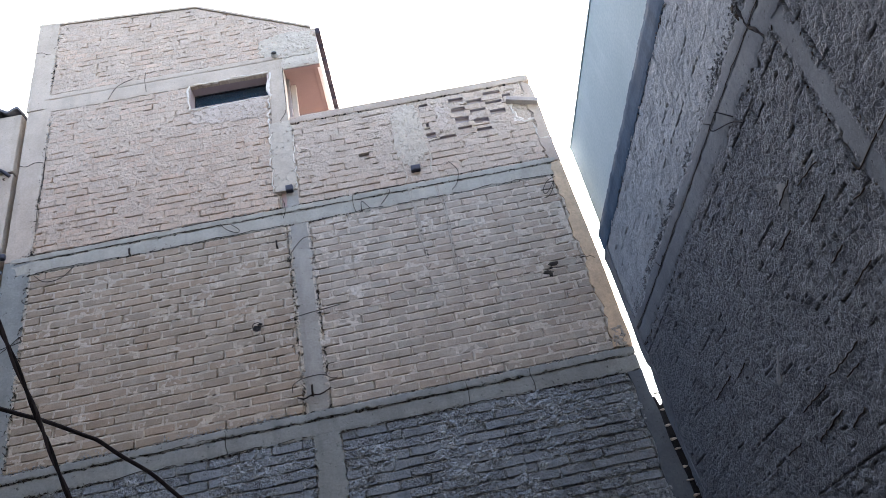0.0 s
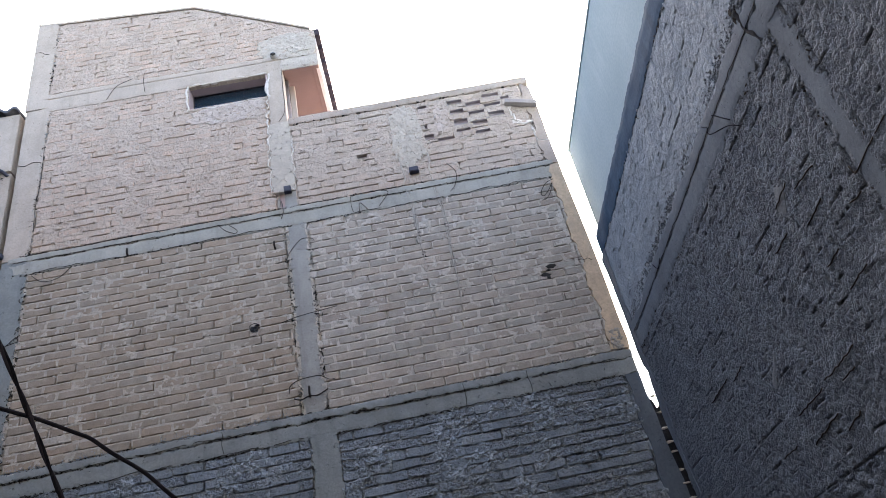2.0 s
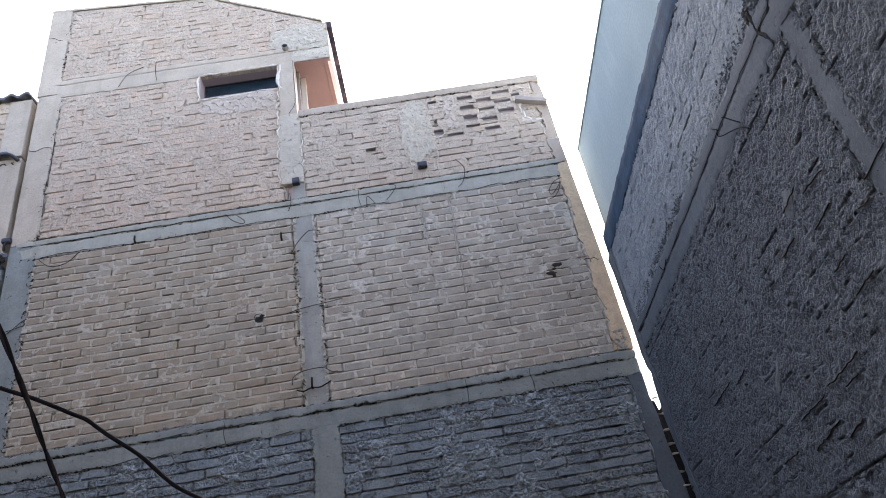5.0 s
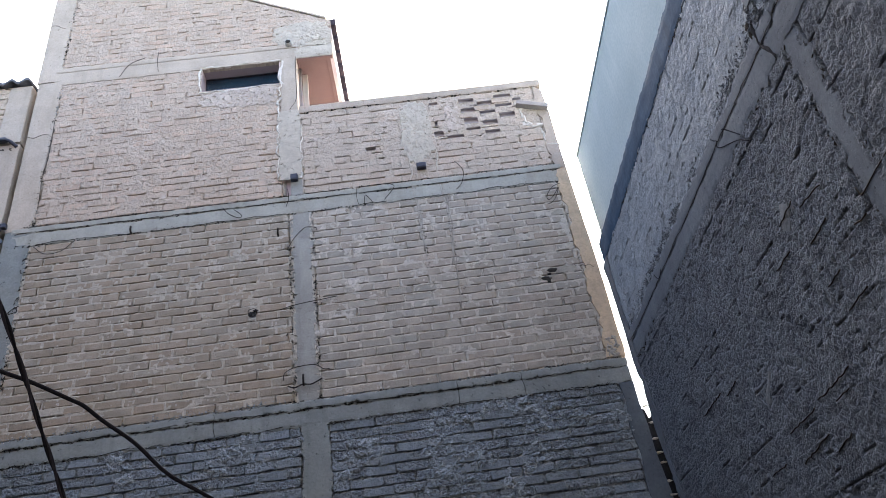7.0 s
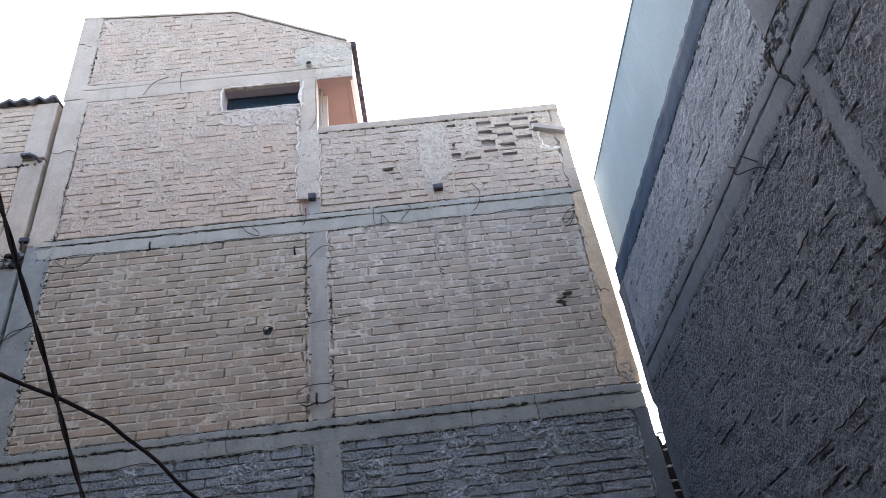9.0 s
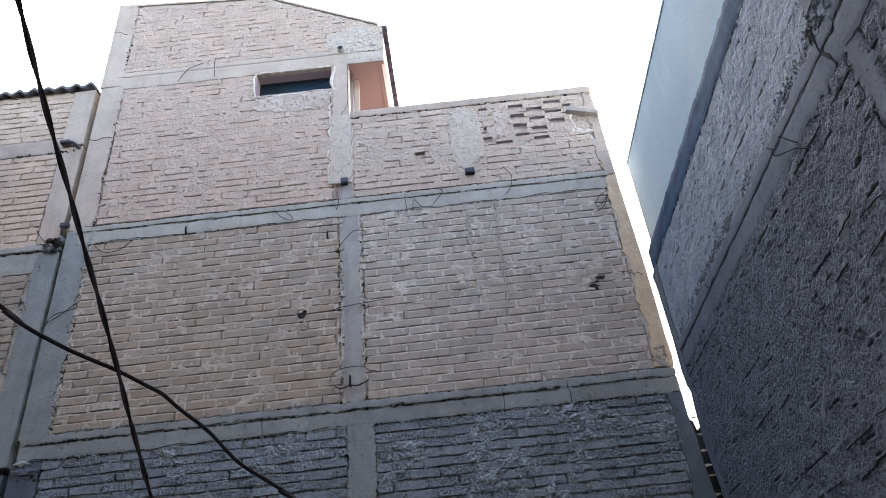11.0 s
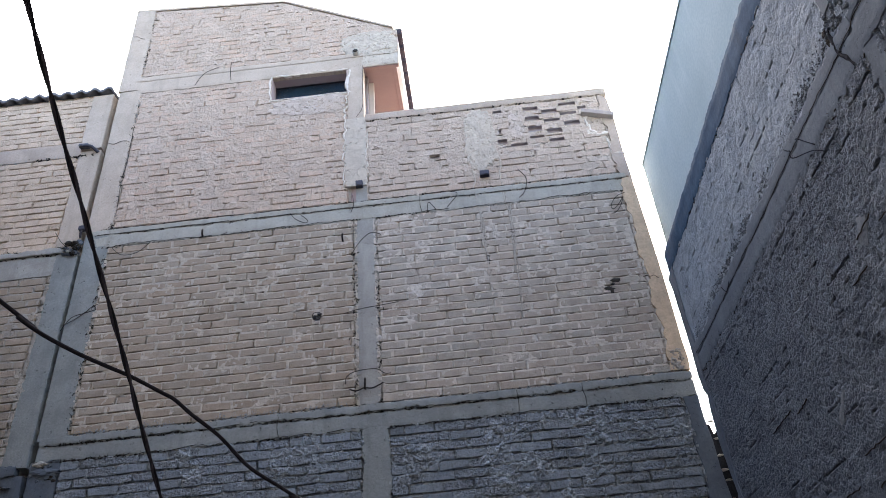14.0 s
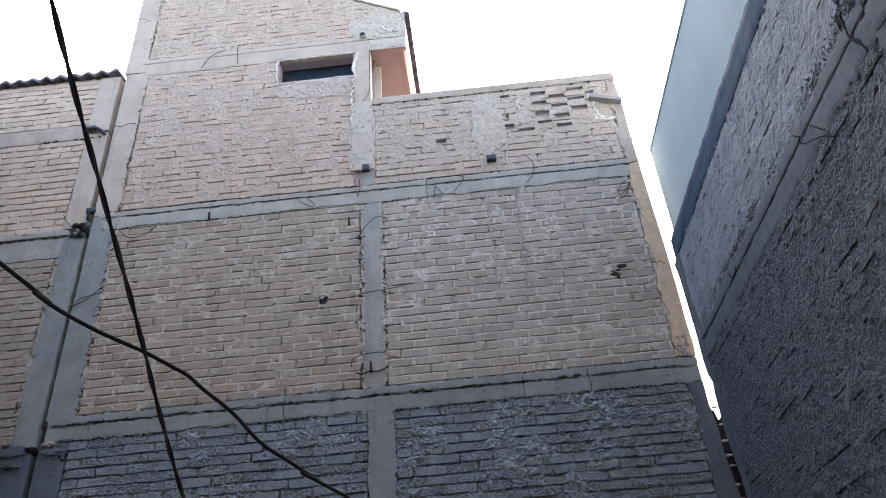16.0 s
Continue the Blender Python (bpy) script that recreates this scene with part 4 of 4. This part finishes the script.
for k, (u, z, w, h) in enumerate(((1.575, 5.63, 0.055, 0.020), (1.66, 5.725, 0.050, 0.024), (1.60, 5.60, 0.020, 0.030), (1.62, 5.68, 0.025, 0.012), (-1.655, 5.66, 0.018, 0.030), (-1.60, 5.70, 0.028, 0.012))):
    lump("broken_hollow", (u, 7.199, z), (w, 0.008, h), HOLLOW_SHADE if k < 4 else NEAR_BLACK, house, 740 + k)

# ---- neighbouring building with the corrugated roof ----
left = thing("neighbour_building", "narrow beige brick building with corrugated sheet roof", "building")
box("wall_core", -8.6, -4.66, 7.235, 13.0, 0.0, 9.55, CONCRETE, left)
P_L_TOP = courses(-7.9, -4.86, 8.74, 9.60, seed=108)
P_L_MID = courses(-7.9, -4.86, 6.99, 8.48, seed=109)
P_L_LOW = courses(-7.9, -4.86, 4.34, 6.60, seed=110)
upper_l = bed("brick_wall", -8.0, -4.83, 8.72, 9.62, STRAW_MORTAR, left, (8.74, 9.60), P_L_TOP, step=0.012, splats=0.1, splat_h=0.004, cracks=0.6, seed=61)
mid_l = bed("brick_wall", -8.0, -4.83, 6.95, 8.50, STRAW_MORTAR, left, (6.99, 8.48), P_L_MID, step=0.012, splats=0.1, splat_h=0.004, cracks=0.75, seed=62)
low_l = bed("brick_wall", -8.0, -4.72, 4.30, 6.62, SMEAR, left, (4.34, 6.60), P_L_LOW, step=0.012, splats=0.25, splat_h=0.005, cracks=0.6, seed=63)
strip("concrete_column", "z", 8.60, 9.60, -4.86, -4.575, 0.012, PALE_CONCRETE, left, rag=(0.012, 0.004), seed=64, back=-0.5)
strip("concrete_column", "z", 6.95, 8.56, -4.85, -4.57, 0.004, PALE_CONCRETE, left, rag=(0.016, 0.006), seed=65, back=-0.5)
strip("concrete_column", "z", 4.30, 6.90, -4.80, -4.545, 0.010, COOL_SHADE_CONCRETE, left, rag=(0.014, 0.006), seed=66, back=-0.5)
strip("concrete_column", "z", 0.0, 4.22, -4.86, -4.56, 0.004, SHADED_CONCRETE, left, rag=(0.014, 0.006), seed=67, back=-0.5)
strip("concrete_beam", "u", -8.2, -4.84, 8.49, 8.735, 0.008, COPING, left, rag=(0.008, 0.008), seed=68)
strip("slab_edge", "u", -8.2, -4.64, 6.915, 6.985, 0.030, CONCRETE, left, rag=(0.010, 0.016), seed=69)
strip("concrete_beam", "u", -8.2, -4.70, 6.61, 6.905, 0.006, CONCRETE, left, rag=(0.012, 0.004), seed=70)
strip("slab_edge", "u", -8.2, -4.64, 4.22, 4.32, 0.025, SHADED_CONCRETE, left, rag=(0.02, 0.02), seed=71)
strip("concrete_beam", "u", -8.2, -4.66, 3.9, 4.21, 0.006, SHADED_CONCRETE, left, rag=(0.012, 0.004), seed=72)
box("wall_lower", -8.2, -4.66, 7.205, 7.235, 0.0, 3.9, SHADED_CONCRETE, left)
for z, n in ((6.99, 0), (6.91, 1), (8.49, 2), (4.32, 3)):
    crumbs("rough_edge", "u", -7.9, -4.66, z, 0.014, CONCRETE if z > 5 else SHADED_MORTAR, left, 480 + n, per_metre=70)
    crumbs("open_hollow", "u", -7.9, -4.66, z, 0.010, HOLLOW_SHADE, left, 490 + n, size=(0.008, 0.035), h=0.014, per_metre=40, slim=(0.10, 0.24))
rnd = random.Random(15)
for k in range(16):
    lump("broken_concrete", (-4.70 - 0.06 * k * rnd.uniform(0.6, 1.2), 7.178, 4.24 + rnd.uniform(-0.14, 0.08)), (rnd.uniform(0.03, 0.07), 0.014, rnd.uniform(0.008, 0.022)), HOLLOW_SHADE if k % 3 else SHADED_MORTAR, left, 520 + k)
xs = np.linspace(-8.3, -4.60, 230)
wave = [9.665 + 0.028 * math.cos(2 * math.pi * (x + 4.64) / 0.198) + 0.004 * math.sin(23 * x) for x in xs]
verts, faces = [], []
for x, z in zip(xs, wave):
    verts += [(x, 7.13, z - 0.028), (x, 7.13, z + 0.016), (x, 11.0, z + 0.45), (x, 11.0, z + 0.41)]
for i in range(len(xs) - 1):
    for r in range(4):
        faces.append((i * 4 + r, i * 4 + (r + 1) % 4, i * 4 + 4 + (r + 1) % 4, i * 4 + 4 + r))
faces += [(0, 1, 2, 3), tuple(4 * (len(xs) - 1) + r for r in range(4))]
sheet("roof_sheet", verts, faces, ROOF_SHEET, left, "dark weathered corrugated roof sheet", smooth=False)

# ---- right-hand buildings ----
right = thing("grey_block_building", "low weathered grey building with rough mortar-smeared wall", "building")
end = [(6.974, 0.0), (6.974, 3.13), (6.985, 3.29), (7.038, 3.56), (7.076, 3.78), (7.057, 4.11), (7.021, 4.24), (7.088, 4.33), (7.118, 4.49), (7.109, 4.67), (7.098, 4.86), (7.11, 5.19), (7.12, 5.47), (7.162, 5.64), (7.107, 5.86), (7.05, 5.87)]
prism("wall_core", [(BACK_Y, 0.0)] + end + [(BACK_Y, 5.87)], "x", 2.255, 7.5, SHADED_CONCRETE, right)
prism("wall_end", [p for p in end if 2.6 < p[1] < 5.66] + [(7.04, 5.66), (6.93, 5.66), (6.96, 5.1), (6.93, 4.75), (6.97, 4.4), (6.9, 3.9), (6.93, 3.4), (6.85, 3.0)], "x", 2.208, 2.262, SHADED_CONCRETE, right)
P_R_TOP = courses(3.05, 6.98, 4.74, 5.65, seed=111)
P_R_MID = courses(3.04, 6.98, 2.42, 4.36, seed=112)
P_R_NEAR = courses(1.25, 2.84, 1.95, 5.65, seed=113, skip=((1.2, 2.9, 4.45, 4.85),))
r_top = bed("brick_wall", 2.85, 7.02, 4.70, 5.68, LIT_MORTAR, right, (4.74, 5.65), P_R_TOP, place=side, step=0.009, base=0.007, wave=0.005, coarse=0.002, splats=0.8, splat_h=0.006, cracks=0.16, drawn=1.05, seed=81)
r_mid = bed("brick_wall", 3.0, 7.02, 2.4, 4.47, SHADED_MORTAR, right, (2.42, 4.36), P_R_MID, place=side, step=0.009, base=0.007, wave=0.008, coarse=0.003, splats=0.45, splat_h=0.007, cracks=0.24, drawn=1.0, seed=82)
r_near = bed("brick_wall", 1.2, 2.90, 1.9, 5.68, SHADED_MORTAR, right, (1.95, 5.65), P_R_NEAR, place=side, step=0.009, base=0.007, wave=0.008, coarse=0.003, splats=0.45, splat_h=0.007, cracks=0.24, drawn=1.0, seed=83)
r_low = bed("brick_wall", 2.9, 7.02, 1.2, 2.42, SHADED_MORTAR, right, (1.25, 2.4), place=side, step=0.018, base=0.001, wave=0.014, coarse=0.010, splats=0.8, splat_h=0.012, cracks=0.25, drawn=1.3, seed=84)
box("wall_face", 2.21, 2.256, BACK_Y, 1.21, 0.0, 5.66, SHADED_CONCRETE, right)
box("wall_face", 2.215, 2.256, 1.2, 7.0, 0.0, 1.3, SHADED_CONCRETE, right)
strip("concrete_beam", "u", 2.97, 7.04, 4.651, 4.757, 0.012, SHADED_CONCRETE, right, rag=(0.012, 0.022), seed=85, place=side)
strip("concrete_beam", "u", 2.97, 7.06, 4.462, 4.642, 0.010, SHADED_CONCRETE, right, rag=(0.03, 0.012), seed=86, place=side)
strip("concrete_column", "z", 1.0, 4.49, 2.855, 3.03, 0.006, SHADED_CONCRETE, right, rag=(0.03, 0.03), seed=87, place=side)
strip("concrete_column", "z", 4.91, 5.665, 2.85, 3.115, 0.016, SHADED_CONCRETE, right, rag=(0.012, 0.008), seed=91, place=side)
strip("concrete_beam", "u", 1.2, 2.97, 4.47, 4.656, 0.015, SHADED_CONCRETE, right, rag=(0.022, 0.012), seed=92, place=side)
strip("concrete_beam", "u", 1.2, 2.97, 4.685, 4.83, 0.013, SHADED_CONCRETE, right, rag=(0.012, 0.026), seed=93, place=side)
strip("roof_edge", "u", BACK_Y, 7.06, 5.66, 5.912, 0.012, SLATE_CONCRETE, right, rag=(0.035, 0.016), seed=88, place=side, back=-0.4, label="slate-grey concrete roof edge")
for pts, mt in (([(4.60, 3.27), (4.66, 3.19), (4.67, 3.08)], PATCH_MORTAR), ([(3.62, 3.86), (3.66, 3.78), (3.71, 3.72)], PATCH_MORTAR)):
    smear("plaster_patch", pts, 0.085, 0.006, mt, right, len(pts) + int(pts[0][0] * 10), place=side, label="pale patch of mortar on the dark wall")
crumbs("rough_edge", "u", 3.0, 7.0, 4.80, 0.032, SHADED_MORTAR, right, 461, side, 300, (0.005, 0.016), 0.009)
crumbs("rough_edge", "u", 3.0, 7.0, 4.455, 0.016, SHADED_MORTAR, right, 462, side, 90, (0.004, 0.014), 0.006)
crumbs("open_hollow", "u", 3.0, 7.0, 4.80, 0.03, SHADED_BRICK, right, 463, side, 70, (0.005, 0.020), 0.011, slim=(0.10, 0.24))
crumbs("open_hollow", "u", 3.0, 7.0, 4.452, 0.014, HOLLOW_SHADE, right, 464, side, 34, (0.006, 0.022), 0.012, slim=(0.10, 0.24))
crumbs("open_hollow", "u", 1.3, 7.0, 5.645, 0.012, HOLLOW_SHADE, right, 465, side, 26, (0.006, 0.024), 0.013, slim=(0.10, 0.24))
crumbs("open_hollow", "z", 1.6, 4.4, 2.85, 0.016, HOLLOW_SHADE, right, 466, side, 14, (0.006, 0.02), 0.012, slim=(0.10, 0.24))
crumbs("open_hollow", "z", 1.6, 4.4, 3.035, 0.016, HOLLOW_SHADE, right, 467, side, 14, (0.006, 0.02), 0.012, slim=(0.10, 0.24))
rnd = random.Random(9)
drift = 0.0
bends = []
for k in range(190):
    drift = 0.9 * drift + rnd.uniform(-0.006, 0.006)
    bends.append((FACE_X - 0.0155, 1.30 + 0.03 * k, 4.647 + (0.020 if k < 56 else 0.0) + drift + rnd.uniform(-0.004, 0.004)))
rod("crack", [(FACE_X - 0.0095, u, z) for u, z in ((2.70, 3.512), (2.78, 3.502), (2.90, 3.491), (2.98, 3.478), (3.05, 3.471), (3.06, 3.50), (3.064, 3.529))], 0.004, HOLLOW_SHADE, right, smooth=2, sides=5)
rod("crack", bends, 0.0026, HOLLOW_SHADE, right, smooth=1, sides=5)
for k in range(26):
    lump("mortar_lump", (2.222, 3.0 + rnd.uniform(-0.16, 0.2), 4.83 + rnd.uniform(-0.09, 0.09)), (0.02, rnd.uniform(0.02, 0.05), rnd.uniform(0.015, 0.04)), HOLLOW_SHADE if k % 9 == 0 else SHADED_MORTAR, right, 560 + k)
# dark rods in place of the shade in open slits along the courses of the dark wall
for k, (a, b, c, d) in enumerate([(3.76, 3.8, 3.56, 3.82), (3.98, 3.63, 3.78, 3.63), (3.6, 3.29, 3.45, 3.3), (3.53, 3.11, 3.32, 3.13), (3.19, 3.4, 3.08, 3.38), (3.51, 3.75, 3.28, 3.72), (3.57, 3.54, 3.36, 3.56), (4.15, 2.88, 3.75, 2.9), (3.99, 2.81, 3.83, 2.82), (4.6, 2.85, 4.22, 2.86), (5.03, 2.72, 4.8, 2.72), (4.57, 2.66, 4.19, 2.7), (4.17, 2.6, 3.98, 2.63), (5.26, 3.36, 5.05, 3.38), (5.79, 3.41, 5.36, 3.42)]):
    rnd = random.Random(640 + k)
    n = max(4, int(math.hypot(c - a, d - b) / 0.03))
    rod("open_slit", [(FACE_X - 0.014, a + (c - a) * j / n, b + (d - b) * j / n + rnd.uniform(-0.007, 0.007)) for j in range(n + 1)], 0.0045, HOLLOW_SHADE, right, smooth=1, sides=5)
# broken joint of beam and column
smear("dark_scar", [(3.15, 4.83), (3.15, 4.73), (3.14, 4.62), (3.1, 4.48)], 0.032, 0.012, NEAR_BLACK, right, 660, place=side, label="dark scar of broken mortar across the beam")
upper = thing("blue_plastered_building", "taller building with smooth pale blue-grey plastered wall", "building")
prism("wall", [(BACK_Y - 2, 5.6), (7.36, 5.6), (7.36, 7.40), (BACK_Y - 2, 7.40)], "x", 2.37, 7.5, BLUE_PLASTER, upper)
box("parapet_cap", 2.362, 7.5, BACK_Y - 2, 7.365, 7.395, 7.425, BLUE_PLASTER, upper)

# low wall that closes the gap between the two buildings; the gap's shade is in its colour
gap = prism("boundary_wall", [(2.10, 0.0), (3.2, 0.0), (3.2, 4.15), (2.5, 4.12), (2.32, 4.02), (2.26, 3.96), (2.24, 4.06), (2.10, 4.10)], "y", 7.32, 7.5, NEAR_BLACK)
tagged(gap, "brick boundary wall closing a narrow gap, gap shade in its colour", "wall", kind="structure")

# ---- overhead cables ----
TWIST = [(-0.296, -0.440, 2.892), (-0.338, -0.060, 2.681), (-0.378, 0.309, 2.476), (-0.419, 0.678, 2.271), (-0.425, 0.734, 2.240), (-0.430, 0.789, 2.209), (-0.434, 0.845, 2.178), (-0.439, 0.901, 2.147), (-0.443, 0.956, 2.116), (-0.448, 1.012, 2.086), (-0.453, 1.068, 2.055), (-0.459, 1.123, 2.024), (-0.464, 1.179, 1.993), (-0.469, 1.235, 1.962), (-0.472, 1.290, 1.931), (-0.489, 1.552, 1.795), (-0.514, 1.945, 1.637), (-0.470, 3.000, 1.420), (-0.490, 5.000, 1.620), (-0.520, 7.190, 2.100)]
PLAIN = [(-1.72, -0.44, 3.0), (-1.05, 0.42, 2.47), (-0.653, 1.038, 2.186), (-0.630, 1.071, 2.166), (-0.608, 1.103, 2.152), (-0.578, 1.147, 2.141), (-0.552, 1.184, 2.135), (-0.529, 1.218, 2.131), (-0.496, 1.266, 2.120), (-0.483, 1.284, 2.115), (-0.464, 1.312, 2.099), (-0.431, 1.359, 2.075), (-0.396, 1.410, 2.038), (-0.361, 1.462, 2.019), (-0.323, 1.516, 1.999), (-0.292, 1.561, 1.985), (0.28, 2.45, 1.78), (1.25, 3.9, 1.66), (2.20, 5.2, 1.75)]


def spline(points, k=24):
    pts, out = [Vector(p) for p in points], []
    for i in range(len(pts) - 1):
        a, b, c, d = pts[max(i - 1, 0)], pts[i], pts[i + 1], pts[min(i + 2, len(pts) - 1)]
        out += [0.5 * (2 * b + (c - a) * t + (2 * a - 5 * b + 4 * c - d) * t * t + (3 * b - a - 3 * c + d) * t ** 3) for t in (j / k for j in range(k))]
    return out + [pts[-1]]


twisted = thing("twisted_cable", "black twisted overhead service cable", "cable")
line = spline(TWIST)
for s in range(2):
    strand, run = [], 0.0
    for i, p in enumerate(line):
        d = (line[min(i + 1, len(line) - 1)] - line[max(i - 1, 0)]).normalized()
        e = d.cross(Vector((1.0, 0.0, 0.0))).normalized()
        f = d.cross(e)
        run += (p - line[max(i - 1, 0)]).length
        w = 2 * math.pi * run / 0.13 + s * math.pi
        strand.append(p + 0.0015 * (math.cos(w) * e + math.sin(w) * f))
    rod("strand", strand, 0.0020, BROWN_CABLE if s else CABLE, twisted, smooth=1, sides=8)
single = thing("plain_cable", "single black sagging overhead cable", "cable")
rod("sheath", PLAIN, 0.0031, CABLE, single, smooth=10, sides=8)

# ---- fittings and small things on the walls ----
def junction_box(x, z, w, h, label):
    t = thing("junction_box", label, "electrical box", "boxes on the brick wall")
    t.location = (x, 7.19, z)
    bm = block(bmesh.new(), -w / 2, w / 2, -0.05, 0.03, -h / 2, h / 2, 0.006)
    part("casing", bm, IRON, t)
    part("cover", block(bmesh.new(), -w * 0.38, w * 0.38, -0.056, -0.049, -h * 0.36, h * 0.36, 0.002), IRON, t)
    return t


junction_box(-1.13, 7.455, 0.085, 0.085, "small dark metal box below a plastered column")
junction_box(0.41, 7.40, 0.115, 0.075, "small dark metal box below a plaster patch")
pipe_end = thing("vent_pipe", "short grey pipe stub out of a plastered wall", "pipe")
pipe_end.location = (-1.145, 7.2, 9.85)
rod("tube", [(0, 0.1, 0), (0.0, -0.07, 0.01)], 0.045, CONCRETE, pipe_end, smooth=1, sides=16)
rod("bore", [(0, -0.06, 0.009), (0.0, -0.0715, 0.01)], 0.034, HOLLOW_SHADE, pipe_end, smooth=1, sides=16)
plank = thing("board", "short weathered board stuck out of a parapet", "board")
bm = block(bmesh.new(), -0.205, 0.205, -0.05, 0.06, -0.03, 0.03, 0.004)
pl = part("plank", bm, WOOD, plank)
plank.matrix_world = pose(1.937, 7.165, 8.165, 0, 17.0, 0)
bracket = thing("pipe_bracket", "dark bent metal bracket across two columns", "bracket")
rod("arm", [(-4.83, 7.16, 8.63), (-4.74, 7.13, 8.60), (-4.67, 7.14, 8.58), (-4.60, 7.20, 8.52)], 0.022, IRON, bracket, smooth=4, sides=8)
box("plate", -4.85, -4.72, 7.12, 7.20, 8.60, 8.64, ROOF_SHEET, bracket, bevel=0.006)
bracket = thing("pipe_bracket", "dark metal bracket in the gap between two buildings", "bracket")
box("plate", -4.585, -4.48, 7.14, 7.20, 7.21, 7.275, IRON, bracket, bevel=0.014)
rod("arm", [(-4.52, 7.16, 7.24), (-4.55, 7.165, 7.18), (-4.565, 7.20, 7.13)], 0.014, IRON, bracket, smooth=4, sides=8)

WIRES_BEAM = (
    [(-1.665, 5.63), (-1.67, 5.69), (-1.625, 5.715), (-1.585, 5.69), (-1.59, 5.64), (-1.63, 5.615), (-1.665, 5.63)],
    [(-1.33, 5.66), (-1.20, 5.685), (-1.05, 5.71), (-0.90, 5.715), (-0.72, 5.74)],
    [(-1.31, 4.83), (-1.30, 4.90), (-1.22, 4.955), (-1.08, 4.965), (-0.98, 4.96), (-0.90, 4.90), (-0.84, 4.90)],
    [(-1.27, 4.765), (-1.20, 4.735), (-1.12, 4.765), (-1.04, 4.75), (-0.98, 4.775), (-0.92, 4.80)],
    [(-1.24, 6.42), (-1.16, 6.56), (-1.05, 6.69), (-0.98, 6.70), (-0.90, 6.68), (-0.90, 6.64)],
    [(-1.98, 7.13), (-1.90, 7.02), (-1.79, 6.96), (-1.76, 6.99), (-1.85, 7.09)])
WIRES_WALL = (
    [(-1.215, 7.30), (-1.205, 7.14), (-1.24, 7.04)],
    [(-0.32, 6.93), (-0.30, 7.06), (-0.22, 6.95)], [(-0.08, 6.97), (0.05, 7.13), (0.0, 7.19)],
    [(0.82, 7.42), (0.90, 7.26), (0.86, 7.08), (0.78, 6.98)],
    [(2.01, 6.889), (1.899, 6.836), (1.817, 6.721), (1.838, 6.661), (1.921, 6.749), (1.977, 6.826), (1.926, 6.707), (1.855, 6.617), (1.801, 6.608)],
    [(-4.879, 7.231), (-4.774, 7.074), (-4.67, 6.977)], [(-4.847, 6.991), (-4.743, 6.995), (-4.631, 6.956)],
    [(-3.10, 9.90), (-3.30, 9.79), (-3.42, 9.58)], [(-2.93, 9.98), (-2.93, 9.80), (-2.91, 9.60)],
    [(-4.52, 5.83), (-4.42, 5.98), (-4.28, 6.03), (-4.16, 6.05)], [(-4.50, 5.90), (-4.40, 5.94), (-4.30, 6.02), (-4.20, 6.10), (-4.15, 6.13)], [(-4.12, 6.90), (-3.98, 6.78), (-3.80, 6.80), (-3.66, 6.92)])
for pts in WIRES_BEAM + WIRES_WALL:
    tie = thing("tie_wire", "thin rusty tie wire bent out of concrete", "wire", "tie wires on the frame")
    wire = [(u, FACE_Y - 0.022 - 0.01 * (i % 2), z) for i, (u, z) in enumerate(pts)]
    rod("wire", wire, 0.0075 if pts[0][1] < 4.80 else 0.0042, STEEL, tie, smooth=5, sides=5)
for u, z, h in ((-1.11, 4.77, 0.09), (-3.03, 6.95, 0.06), (-1.34, 6.66, 0.06)):
    stub = thing("rebar_stub", "short rusty reinforcing bar end in the wall", "rebar", "bar ends on the wall")
    rod("bar", [(u, 7.24, z - 0.01), (u, 7.165, z), (u + 0.004, 7.15, z + h)], 0.011, STEEL, stub, smooth=3, sides=7)
for pts in ([(3.87, 4.655), (3.844, 4.634), (3.77, 4.54), (3.706, 4.462)], [(4.042, 4.72), (4.01, 4.68), (3.98, 4.651), (4.004, 4.63), (3.972, 4.586), (3.86, 4.52), (3.759, 4.459), (3.70, 4.41), (3.651, 4.36)], [(5.80, 4.72), (5.72, 4.63), (5.60, 4.66)]):
    tie = thing("tie_wire", "thin rusty tie wire bent out of concrete", "wire", "tie wires on the frame")
    rod("wire", [(FACE_X - 0.024, u, z) for u, z in pts], 0.0036, CABLE, tie, smooth=5, sides=5)

# ---- bricks, laid last ----
lay(mid_right, BRICKS, P_MID_R, seed=201)
lay(mid_left, WARM_BRICKS, P_MID_L, seed=202)
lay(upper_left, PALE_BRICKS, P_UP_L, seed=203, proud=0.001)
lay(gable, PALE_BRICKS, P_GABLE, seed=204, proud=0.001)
lay(parapet, ASHEN_BRICKS, P_PAR, seed=205, proud=0.002)
lay(lower_left, GREY_BRICKS, P_LOW_L, seed=206, proud=0.007, tilt=0.018)
lay(lower_right, GREY_BRICKS, P_LOW_R, seed=207, proud=0.007, tilt=0.018)
lay(upper_l, STRAW_BRICKS, P_L_TOP, seed=208)
lay(mid_l, STRAW_BRICKS, P_L_MID, seed=209)
lay(low_l, WARM_BRICKS, P_L_LOW, seed=210, proud=0.001)
lay(r_top, LIT_BRICKS, P_R_TOP, side, 211, 0.001, 0.008)
lay(r_mid, SHADED_BRICKS, P_R_MID, side, 212, 0.001, 0.008)
lay(r_near, SHADED_BRICKS, P_R_NEAR, side, 213, 0.001, 0.008)
